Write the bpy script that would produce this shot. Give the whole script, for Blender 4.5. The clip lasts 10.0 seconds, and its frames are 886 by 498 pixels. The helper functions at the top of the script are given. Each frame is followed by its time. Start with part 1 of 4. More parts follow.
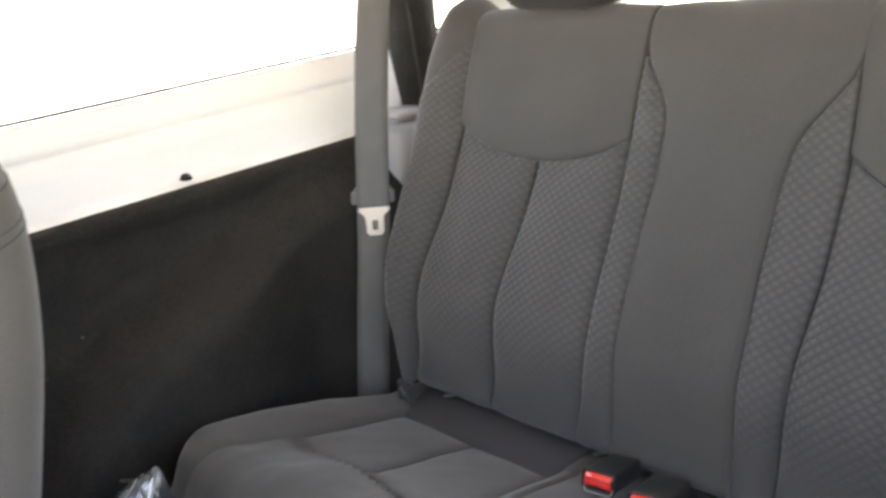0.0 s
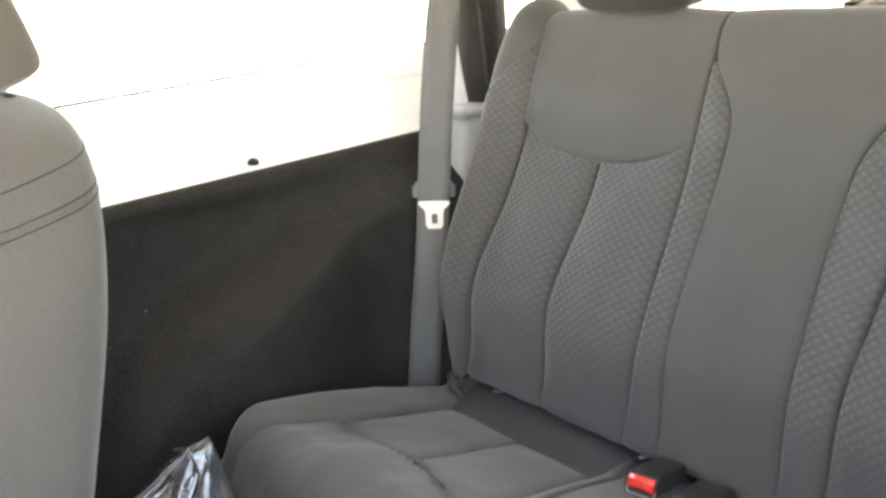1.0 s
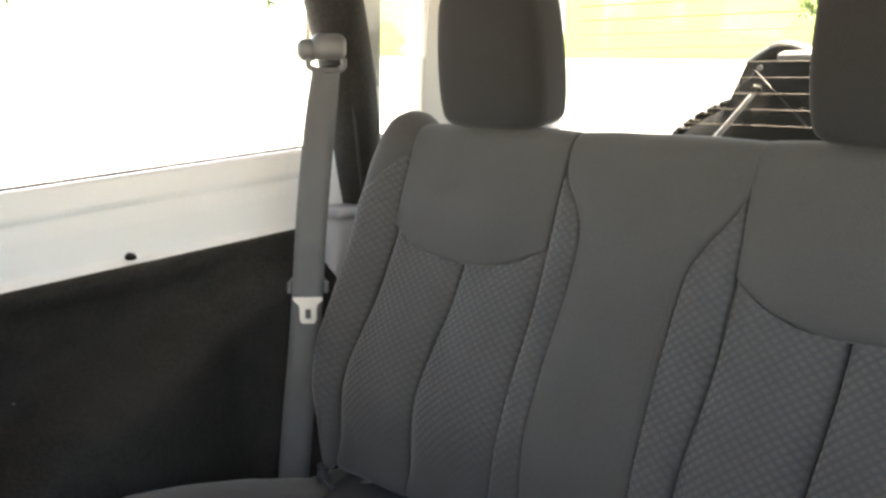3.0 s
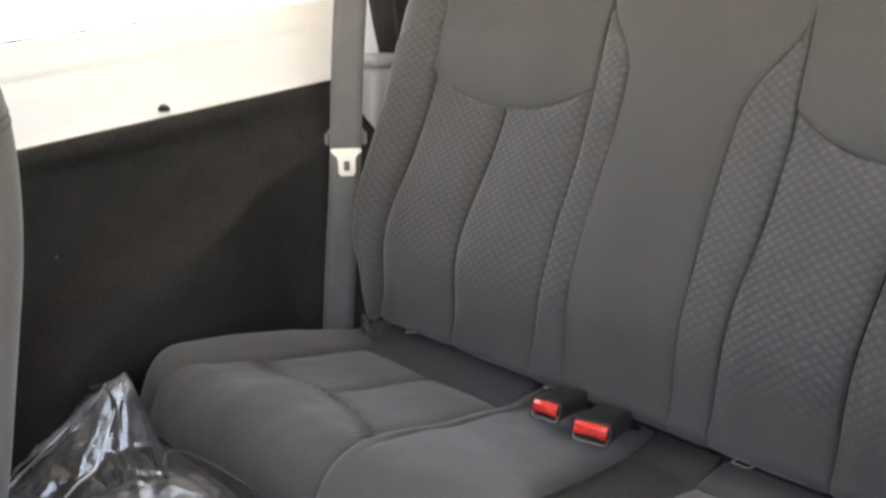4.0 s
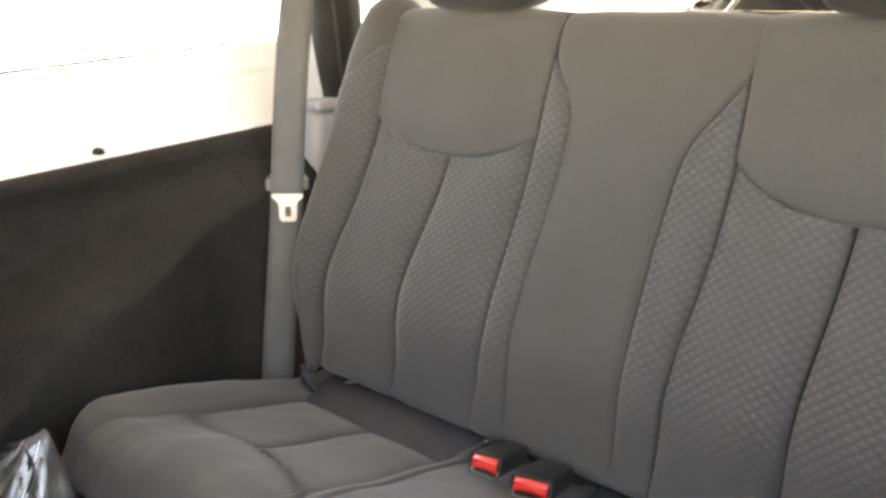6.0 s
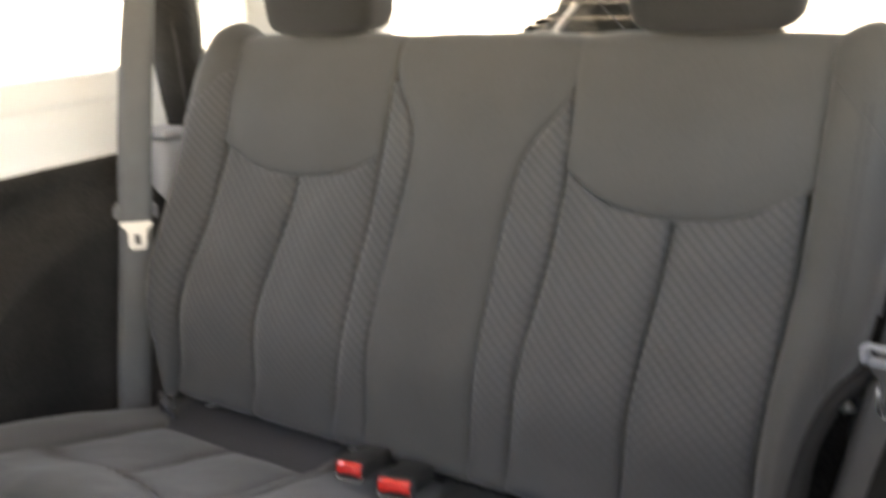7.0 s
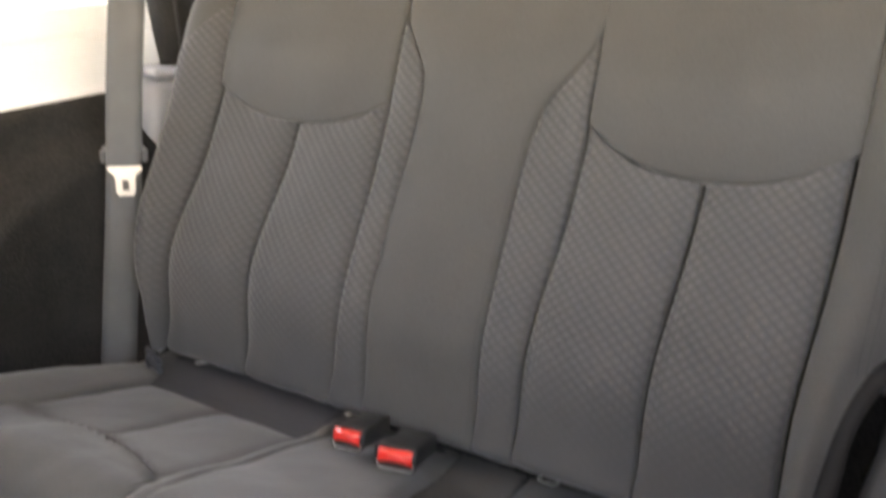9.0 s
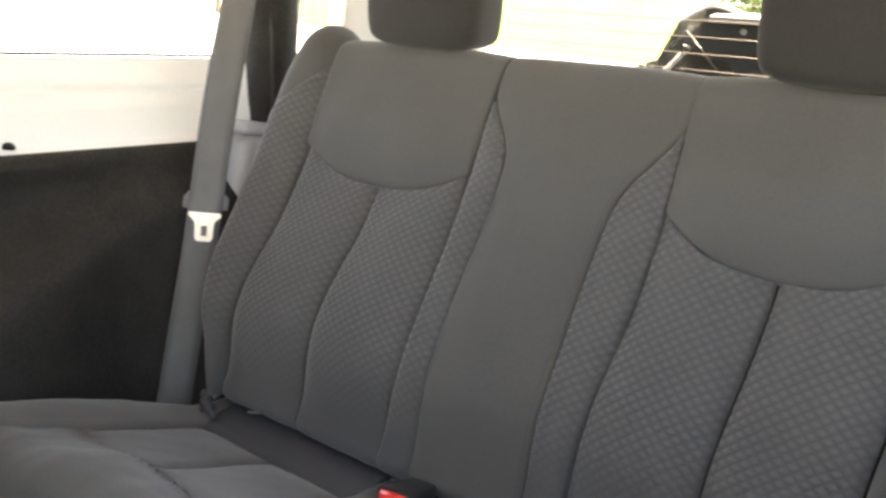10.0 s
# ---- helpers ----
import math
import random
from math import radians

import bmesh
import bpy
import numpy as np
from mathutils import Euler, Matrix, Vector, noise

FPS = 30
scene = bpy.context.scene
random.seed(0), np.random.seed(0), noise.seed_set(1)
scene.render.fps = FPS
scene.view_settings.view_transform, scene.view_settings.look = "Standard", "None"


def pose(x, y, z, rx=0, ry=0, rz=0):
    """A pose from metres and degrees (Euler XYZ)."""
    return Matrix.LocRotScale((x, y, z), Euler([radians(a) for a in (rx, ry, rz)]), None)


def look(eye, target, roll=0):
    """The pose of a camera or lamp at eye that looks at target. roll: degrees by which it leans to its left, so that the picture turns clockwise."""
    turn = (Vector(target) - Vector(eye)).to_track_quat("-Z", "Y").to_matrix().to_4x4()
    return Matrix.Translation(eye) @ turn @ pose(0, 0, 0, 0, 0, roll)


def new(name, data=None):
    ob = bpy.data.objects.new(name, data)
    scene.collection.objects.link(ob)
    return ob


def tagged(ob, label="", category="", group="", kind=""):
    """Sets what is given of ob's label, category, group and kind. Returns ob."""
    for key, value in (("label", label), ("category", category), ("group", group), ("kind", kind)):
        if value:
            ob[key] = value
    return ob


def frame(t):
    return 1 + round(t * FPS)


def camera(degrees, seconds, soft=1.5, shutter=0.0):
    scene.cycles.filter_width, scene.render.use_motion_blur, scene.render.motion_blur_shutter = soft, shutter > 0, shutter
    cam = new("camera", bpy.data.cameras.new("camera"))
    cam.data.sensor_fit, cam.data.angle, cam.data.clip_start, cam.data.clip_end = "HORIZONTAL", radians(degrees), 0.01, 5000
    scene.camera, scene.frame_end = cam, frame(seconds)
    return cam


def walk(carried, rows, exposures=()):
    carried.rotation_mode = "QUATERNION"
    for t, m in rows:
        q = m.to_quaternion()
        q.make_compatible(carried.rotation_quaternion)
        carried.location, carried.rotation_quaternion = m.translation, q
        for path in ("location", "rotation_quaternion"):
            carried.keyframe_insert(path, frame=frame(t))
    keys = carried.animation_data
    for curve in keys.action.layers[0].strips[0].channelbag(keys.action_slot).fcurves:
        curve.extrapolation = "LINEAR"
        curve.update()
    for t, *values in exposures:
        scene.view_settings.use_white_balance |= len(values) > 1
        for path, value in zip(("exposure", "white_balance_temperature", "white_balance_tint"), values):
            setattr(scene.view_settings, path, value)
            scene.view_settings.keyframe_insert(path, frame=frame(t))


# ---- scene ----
cam = camera(51.04, 10.0, soft=2.7, shutter=0.6)
PATH = [
    (0, look((0.5968, -0.9020, 0.9196), (-0.2551, -0.1234, 0.5909), -3.98)),
    (0.5, look((0.6008, -0.9190, 0.9285), (-0.2826, -0.1869, 0.5769), -3.26)),
    (1, look((0.6137, -0.9086, 0.9070), (-0.2916, -0.1881, 0.5887), -1.86)),
    (1.25, look((0.6348, -0.9035, 0.9213), (-0.2280, -0.1971, 0.6402), -1.46)),
    (1.5, look((0.6550, -0.9017, 0.9356), (-0.2368, -0.1388, 0.6856), -1.31)),
    (2, look((0.6725, -0.9303, 0.9340), (-0.1693, -0.0998, 0.7299), 0.59)),
    (2.2, look((0.6816, -0.9348, 0.9383), (-0.1474, -0.0895, 0.7428), 0.72)),
    (3.3, look((0.6756, -0.9806, 0.9360), (-0.1244, -0.1150, 0.7106), 1.04)),
    (3.5, look((0.6628, -0.9943, 0.9183), (-0.1242, -0.1252, 0.6624), 1.00)),
    (3.7, look((0.6576, -0.9796, 0.9000), (-0.1063, -0.1724, 0.6044), 0.09)),
    (4, look((0.6535, -0.9404, 0.8836), (-0.1694, -0.1453, 0.5221), -0.83)),
    (4.25, look((0.6349, -0.9277, 0.8730), (-0.1475, -0.1666, 0.5106), -0.45)),
    (4.5, look((0.6129, -0.9256, 0.8681), (-0.2052, -0.1351, 0.4860), -0.31)),
    (5, look((0.5996, -0.9181, 0.8825), (-0.2330, -0.1358, 0.5153), -0.74)),
    (5.5, look((0.6180, -0.9017, 0.8949), (-0.1997, -0.0940, 0.5500), -0.60)),
    (5.7, look((0.6334, -0.9006, 0.8844), (-0.1751, -0.0790, 0.5511), -0.24)),
    (6.8, look((0.6761, -0.9440, 0.9156), (-0.0209, -0.0031, 0.6528), 0.25)),
    (7, look((0.6861, -0.9499, 0.8796), (0.0369, 0.0210, 0.6040), -0.46)),
    (7.1, look((0.6776, -0.9509, 0.8644), (0.0813, -0.0094, 0.5805), -0.60)),
    (7.2, look((0.6616, -0.9519, 0.8541), (0.0815, 0.0474, 0.5303), -0.36)),
    (7.3, look((0.6496, -0.9540, 0.8422), (0.1263, 0.0122, 0.5030), -0.09)),
    (7.5, look((0.6369, -0.9574, 0.8190), (0.1083, 0.0443, 0.4225), 0.01)),
    (7.8, look((0.6173, -0.9439, 0.8083), (0.1000, 0.0404, 0.3570), 0.64)),
    (8, look((0.6014, -0.9240, 0.8288), (0.0729, 0.0436, 0.3550), 0.07)),
    (8.3, look((0.6099, -0.9115, 0.8447), (0.0482, 0.0089, 0.4445), -1.03)),
    (8.5, look((0.6145, -0.9106, 0.8458), (0.0176, 0.0554, 0.4579), -0.70)),
    (8.6, look((0.6144, -0.9127, 0.8427), (0.0142, 0.0574, 0.4703), 0.00)),
    (8.8, look((0.6173, -0.9054, 0.8484), (0.0332, 0.0228, 0.5025), 0.82)),
    (9, look((0.6202, -0.8982, 0.8593), (-0.0093, 0.0691, 0.5307), 1.55)),
    (9.3, look((0.6164, -0.9095, 0.8704), (-0.0167, 0.0210, 0.6340), 3.70)),
    (9.5, look((0.6143, -0.9174, 0.8725), (-0.0527, 0.0550, 0.6501), 5.17)),
    (9.7, look((0.6149, -0.9194, 0.8652), (-0.0360, 0.0015, 0.6403), 6.04)),
    (10, look((0.6173, -0.9200, 0.8375), (-0.0916, 0.0225, 0.6156), 6.84)),
]
EXPOSURES = [(0, 4.67, 9000, 17), (0.5, 5.08, 9250, 13), (1, 5.23, 9250, 13), (1.5, 4.75, 9250, 13), (2, 4.23, 8650, 13), (2.2, 4.18, 8650, 13), (3.3, 4.03, 8800, 13), (3.5, 3.98, 8800, 14), (4, 4.75, 9350, 17), (4.5, 5.16, 10350, 19), (5.5, 5.28, 10400, 17), (7, 4.60, 9900, 16), (7.5, 4.76, 10850, 21), (8, 4.98, 11100, 21), (8.6, 5.03, 10700, 18), (9, 5.02, 10300, 19), (9.5, 4.80, 9500, 16), (10, 4.68, 9350, 15)]
walk(cam, PATH, EXPOSURES)

# ---- light ----
SUN_EL, SUN_AZ = radians(70), radians(-8)
world = bpy.data.worlds.new("daylight")
scene.world = world
world.use_nodes = True
wn = world.node_tree
sky = wn.nodes.new("ShaderNodeTexSky")
sky.sky_type, sky.sun_disc = "NISHITA", False
sky.sun_elevation, sky.sun_rotation = SUN_EL, SUN_AZ
sky.air_density, sky.dust_density = 1.0, 2.5
wn.links.new(sky.outputs["Color"], wn.nodes["Background"].inputs["Color"])
wn.nodes["Background"].inputs["Strength"].default_value = 0.15
sun = new("sun", bpy.data.lights.new("sun", "SUN"))
sun.data.energy, sun.data.angle, sun.data.color = 5.0, radians(0.6), (1.0, 0.95, 0.88)
sun_way = Vector((math.sin(SUN_AZ) * math.cos(SUN_EL), math.cos(SUN_AZ) * math.cos(SUN_EL), math.sin(SUN_EL)))
sun.matrix_world = look(sun_way * 30, (0, 0, 0))


# ---- materials ----
def material(name):
    m = bpy.data.materials.new(name)
    m.use_nodes = True
    nt = m.node_tree
    return m, nt, nt.nodes["Principled BSDF"]


def node(nt, kind, **values):
    n = nt.nodes.new(kind)
    for key, value in values.items():
        n.inputs[key].default_value = value
    return n


def calc(nt, op, a, b=0.0):
    n = nt.nodes.new("ShaderNodeMath")
    n.operation = op
    for i, v in enumerate((a, b)):
        if isinstance(v, (int, float)):
            n.inputs[i].default_value = v
        else:
            nt.links.new(v, n.inputs[i])
    return n.outputs[0]


def blend(nt, fac, dark, light):
    n = nt.nodes.new("ShaderNodeMix")
    n.data_type = "RGBA"
    nt.links.new(fac, n.inputs[0])
    n.inputs[6].default_value, n.inputs[7].default_value = (*dark, 1), (*light, 1)
    return n.outputs[2]


def grainy(name, dark, light, rough, fine=900.0, coarse=9.0, relief=0.15, metal=0.0, sheen=0.0, distance=0.001, shine=0.5, contrast=1.0):
    """A surface with fine grain, broad soft variation and slight relief."""
    m, nt, p = material(name)
    co = nt.nodes.new("ShaderNodeTexCoord").outputs["Object"]
    n1, n2 = node(nt, "ShaderNodeTexNoise", Scale=fine, Detail=2.0), node(nt, "ShaderNodeTexNoise", Scale=coarse, Detail=4.0)
    for n in (n1, n2):
        nt.links.new(co, n.inputs["Vector"])
    mixed = calc(nt, "ADD", calc(nt, "MULTIPLY", n1.outputs[0], 0.5), calc(nt, "MULTIPLY", n2.outputs[0], 0.5))
    mixed = calc(nt, "ADD", calc(nt, "MULTIPLY", mixed, contrast), 0.5 - 0.5 * contrast)
    nt.links.new(blend(nt, mixed, dark, light), p.inputs["Base Color"])
    nt.links.new(calc(nt, "ADD", calc(nt, "MULTIPLY", n2.outputs[0], 0.16), rough - 0.08), p.inputs["Roughness"])
    b = node(nt, "ShaderNodeBump", Strength=relief, Distance=distance)
    nt.links.new(n1.outputs[0], b.inputs["Height"])
    nt.links.new(b.outputs[0], p.inputs["Normal"])
    p.inputs["Metallic"].default_value = metal
    p.inputs["Specular IOR Level"].default_value = shine
    p.inputs["Sheen Weight"].default_value = sheen
    p.inputs["Sheen Roughness"].default_value = 0.5
    return m


def lint(m, colour, scale=26.0, size=0.045):
    """Sparse pale specks of dust on a dark surface."""
    nt = m.node_tree
    p = nt.nodes["Principled BSDF"]
    old = p.inputs["Base Color"].links[0].from_socket
    v = node(nt, "ShaderNodeTexVoronoi", Scale=scale)
    nt.links.new(nt.nodes.new("ShaderNodeTexCoord").outputs["Object"], v.inputs["Vector"])
    pick = nt.nodes.new("ShaderNodeSeparateColor")
    nt.links.new(v.outputs["Color"], pick.inputs[0])
    speck = calc(nt, "MULTIPLY", calc(nt, "LESS_THAN", v.outputs["Distance"], size), calc(nt, "GREATER_THAN", pick.outputs[0], 0.78))
    n = nt.nodes.new("ShaderNodeMix")
    n.data_type = "RGBA"
    nt.links.new(speck, n.inputs[0])
    nt.links.new(old, n.inputs[6])
    n.inputs[7].default_value = (*colour, 1)
    nt.links.new(n.outputs[2], p.inputs["Base Color"])


def embossed(name, dark, light):
    """Seat fabric with a lattice of raised lozenges, in the seat's own metres."""
    m, nt, p = material(name)
    co = nt.nodes.new("ShaderNodeTexCoord").outputs["Object"]
    sep = nt.nodes.new("ShaderNodeSeparateXYZ")
    wob = node(nt, "ShaderNodeTexNoise", Scale=14.0, Detail=2.0)
    nt.links.new(co, wob.inputs["Vector"])
    nt.links.new(co, sep.inputs[0])
    u = calc(nt, "ADD", sep.outputs[0], calc(nt, "MULTIPLY", wob.outputs[0], 0.004))
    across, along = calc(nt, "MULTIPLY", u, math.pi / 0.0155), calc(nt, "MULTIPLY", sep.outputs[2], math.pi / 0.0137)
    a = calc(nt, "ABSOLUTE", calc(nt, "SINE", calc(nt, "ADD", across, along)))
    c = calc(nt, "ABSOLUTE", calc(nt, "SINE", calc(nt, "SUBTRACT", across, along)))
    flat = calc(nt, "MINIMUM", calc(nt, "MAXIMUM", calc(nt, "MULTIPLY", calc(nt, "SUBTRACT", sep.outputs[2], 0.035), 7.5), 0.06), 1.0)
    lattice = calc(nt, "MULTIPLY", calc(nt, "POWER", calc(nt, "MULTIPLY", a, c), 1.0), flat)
    fine = node(nt, "ShaderNodeTexNoise", Scale=420.0, Detail=2.0)
    broad = node(nt, "ShaderNodeTexNoise", Scale=7.0, Detail=4.0)
    nt.links.new(co, fine.inputs["Vector"])
    nt.links.new(co, broad.inputs["Vector"])
    # Lattice height also drives the tone: groove shade is put into the colour.
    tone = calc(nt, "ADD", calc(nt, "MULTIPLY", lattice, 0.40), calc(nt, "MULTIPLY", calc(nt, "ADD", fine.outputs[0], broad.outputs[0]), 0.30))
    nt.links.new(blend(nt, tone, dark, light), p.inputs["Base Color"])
    b = node(nt, "ShaderNodeBump", Strength=0.6, Distance=0.0022)
    nt.links.new(calc(nt, "ADD", lattice, calc(nt, "MULTIPLY", fine.outputs[0], 0.25)), b.inputs["Height"])
    nt.links.new(b.outputs[0], p.inputs["Normal"])
    p.inputs["Roughness"].default_value = 0.9
    p.inputs["Specular IOR Level"].default_value = 0.25
    p.inputs["Sheen Weight"].default_value = 0.2
    p.inputs["Sheen Roughness"].default_value = 0.5
    return m


def webbing_cloth(name, dark, light):
    m, nt, p = material(name)
    co = nt.nodes.new("ShaderNodeTexCoord").outputs["Object"]
    w = node(nt, "ShaderNodeTexWave", Scale=160.0, Distortion=0.4)
    w.bands_direction = "Z"
    n = node(nt, "ShaderNodeTexNoise", Scale=30.0, Detail=3.0)
    for k in (w, n):
        nt.links.new(co, k.inputs["Vector"])
    tone = calc(nt, "ADD", calc(nt, "MULTIPLY", w.outputs["Fac"], 0.45), calc(nt, "MULTIPLY", n.outputs[0], 0.55))
    nt.links.new(blend(nt, tone, dark, light), p.inputs["Base Color"])
    b = node(nt, "ShaderNodeBump", Strength=0.3, Distance=0.0006)
    nt.links.new(w.outputs["Fac"], b.inputs["Height"])
    nt.links.new(b.outputs[0], p.inputs["Normal"])
    p.inputs["Roughness"].default_value = 0.6
    p.inputs["Specular IOR Level"].default_value = 0.3
    return m


def clear_pane(name, tint, gloss, base=0.02, haze=0.0):
    """Thin clear glass or film: straight through, with a mirror reflection on top."""
    m, nt, p = material(name)
    nt.nodes.remove(p)
    t, g, mix = nt.nodes.new("ShaderNodeBsdfTransparent"), nt.nodes.new("ShaderNodeBsdfGlossy"), nt.nodes.new("ShaderNodeMixShader")
    t.inputs[0].default_value = (*tint, 1)
    g.inputs["Roughness"].default_value = gloss
    lw = node(nt, "ShaderNodeLayerWeight", Blend=0.25)
    nt.links.new(calc(nt, "ADD", calc(nt, "MULTIPLY", lw.outputs["Fresnel"], 0.8), base), mix.inputs[0])
    through_light = t.outputs[0]
    if haze:
        d, hazy = nt.nodes.new("ShaderNodeBsdfDiffuse"), nt.nodes.new("ShaderNodeMixShader")
        d.inputs[0].default_value, hazy.inputs[0].default_value = (0.5, 0.5, 0.52, 1), haze
        nt.links.new(t.outputs[0], hazy.inputs[1])
        nt.links.new(d.outputs[0], hazy.inputs[2])
        through_light = hazy.outputs[0]
    nt.links.new(through_light, mix.inputs[1])
    nt.links.new(g.outputs[0], mix.inputs[2])
    nt.links.new(mix.outputs[0], nt.nodes["Material Output"].inputs[0])
    return m


PLAIN = grainy("plain_seat_cloth", (0.036, 0.0345, 0.033), (0.085, 0.0815, 0.076), 0.9, fine=380, coarse=6, relief=0.5, sheen=0.2, shine=0.25)
# Seat cloth darkened: the rear headrests' shade is put into this colour.
HEAD_CLOTH = grainy("shaded_headrest_cloth", (0.011, 0.0105, 0.0105), (0.033, 0.0315, 0.030), 0.9, fine=330, coarse=6, relief=0.25, sheen=0.1, shine=0.2)
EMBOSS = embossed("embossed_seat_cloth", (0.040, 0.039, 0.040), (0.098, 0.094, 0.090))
# Dark colour stands in for the shade between panels and along seams.
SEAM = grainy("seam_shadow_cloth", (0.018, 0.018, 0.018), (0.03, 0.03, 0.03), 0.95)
THREAD = grainy("stitching_thread", (0.020, 0.020, 0.020), (0.036, 0.035, 0.034), 0.8)
CARPET = grainy("black_carpet", (0.0030, 0.0028, 0.0026), (0.029, 0.0272, 0.0254), 0.95, fine=240, coarse=24, relief=1.0, sheen=0.0, distance=0.0025, shine=0.06, contrast=2.4)
TRIM = grainy("black_trim_panel", (0.0042, 0.0038, 0.0034), (0.0245, 0.0218, 0.0195), 0.72, fine=170, coarse=22, relief=0.9, shine=0.3, contrast=2.2, distance=0.0015)
lint(TRIM, (0.13, 0.125, 0.115))
BLACK = grainy("black_plastic", (0.010, 0.010, 0.010), (0.022, 0.022, 0.022), 0.45, fine=700, relief=0.2)
GREY = grainy("grey_plastic", (0.13, 0.13, 0.135), (0.19, 0.19, 0.195), 0.42, fine=800, relief=0.15)
# GREY darkened, so the left belt guide carries its shade in colour.
SHADE_GREY = grainy("shaded_grey_plastic", (0.085, 0.085, 0.086), (0.13, 0.13, 0.131), 0.38, fine=800, relief=0.15)
COVER = grainy("pale_grey_plastic", (0.27, 0.27, 0.285), (0.35, 0.35, 0.365), 0.42, fine=800, relief=0.15)
BAND = grainy("dark_edge_cloth", (0.011, 0.0105, 0.0105), (0.024, 0.023, 0.023), 0.9, fine=1300, coarse=8, relief=0.25, shine=0.25)
# Cushion tone lowered to carry the shade of the sunken gusset.
GUSSET = grainy("ribbed_gusset_cloth", (0.032, 0.031, 0.030), (0.074, 0.072, 0.068), 0.92, fine=420, coarse=9, relief=0.25, shine=0.2)
# Smooth dark cloth, darkened further for the shade under the backrest.
STRIP = grainy("smooth_dark_shaded_cloth", (0.031, 0.0305, 0.0325), (0.062, 0.061, 0.065), 0.75, fine=600, coarse=7, relief=0.15, shine=0.3)
WEB = webbing_cloth("belt_webbing", (0.078, 0.078, 0.078), (0.148, 0.147, 0.147))
METAL = grainy("bright_steel", (0.62, 0.62, 0.60), (0.78, 0.78, 0.76), 0.28, fine=300, relief=0.05, metal=1.0)
RED = grainy("red_plastic", (0.62, 0.022, 0.018), (0.78, 0.04, 0.03), 0.27, fine=600, relief=0.05)
RED.node_tree.nodes["Principled BSDF"].inputs["Coat Weight"].default_value = 1.0
RED.node_tree.nodes["Principled BSDF"].inputs["Coat Roughness"].default_value = 0.12
WHITE = grainy("white_body_paint", (0.84, 0.835, 0.82), (0.90, 0.895, 0.88), 0.35, fine=200, coarse=4, relief=0.03)
ROOF = grainy("pale_headliner", (0.29, 0.29, 0.285), (0.38, 0.38, 0.372), 0.9, fine=500, coarse=5, relief=0.3)
LINER = grainy("white_hardtop_liner", (0.62, 0.60, 0.55), (0.76, 0.74, 0.69), 0.7, fine=500, coarse=5, relief=0.25)
SLATE = grainy("dark_grey_plastic", (0.016, 0.017, 0.022), (0.032, 0.034, 0.042), 0.5, fine=500, relief=0.2)
RUBBER = grainy("tyre_rubber", (0.012, 0.012, 0.012), (0.03, 0.03, 0.03), 0.75, fine=260, relief=0.4)
GLASS = clear_pane("tinted_window_glass", (0.56, 0.59, 0.58), 0.0)
FILM = clear_pane("clear_plastic_film", (0.76, 0.76, 0.79), 0.07, 0.05, 0.10)
# Near-white colour for the highlights along the bag's folds.
FOLD_GLINT = grainy("fold_highlight_film", (0.60, 0.60, 0.61), (0.80, 0.80, 0.81), 0.16, fine=300, relief=0.1, shine=0.8)
HEATER = grainy("heater_line", (0.07, 0.065, 0.06), (0.12, 0.11, 0.10), 0.6)
CONCRETE = grainy("pale_concrete", (0.25, 0.245, 0.235), (0.36, 0.35, 0.335), 0.9, fine=40, coarse=0.4, relief=0.4, distance=0.01)
GRASS = grainy("grass", (0.048, 0.072, 0.018), (0.115, 0.145, 0.055), 0.95, fine=14, coarse=0.3, relief=0.8, distance=0.05, shine=0.03)
LEAF = grainy("leaves", (0.03, 0.06, 0.008), (0.06, 0.10, 0.016), 0.7, fine=6, coarse=0.8)
BARK = grainy("bark", (0.10, 0.075, 0.05), (0.2, 0.16, 0.11), 0.95, fine=30, coarse=3, relief=0.8, distance=0.02)
VINYL = grainy("pale_grey_vinyl", (0.22, 0.21, 0.20), (0.30, 0.29, 0.27), 0.5, fine=600, relief=0.2)
CONTENT = grainy("dark_packed_cloth", (0.010, 0.010, 0.013), (0.05, 0.05, 0.058), 0.6, fine=300, coarse=16, relief=0.4)


# ---- mesh helpers ----
def mesh_of(name, verts, faces, mat, smooth=True):
    me = bpy.data.meshes.new(name)
    me.from_pydata([tuple(v) for v in verts], [], faces)
    me.materials.append(mat)
    if smooth:
        me.polygons.foreach_set("use_smooth", [True] * len(me.polygons))
    me.update()
    return me


def part(name, me, parent, label=""):
    ob = new(name, me)
    ob.parent = parent
    return tagged(ob, label=label)


def from_bm(name, bm, mat, smooth=False):
    bmesh.ops.recalc_face_normals(bm, faces=bm.faces[:])
    me = bpy.data.meshes.new(name)
    bm.to_mesh(me)
    bm.free()
    me.materials.append(mat)
    if smooth:
        me.polygons.foreach_set("use_smooth", [True] * len(me.polygons))
    return me


def grid(name, points, mat, closed=False):
    """A sheet of quads from rows of points; closed joins the last column to the first."""
    points = np.asarray(points, float)
    r, c = points.shape[:2]
    faces = []
    for i in range(r - 1):
        for j in range(c if closed else c - 1):
            k = (j + 1) % c
            faces.append((i * c + j, i * c + k, (i + 1) * c + k, (i + 1) * c + j))
    return mesh_of(name, points.reshape(-1, 3), faces, mat)


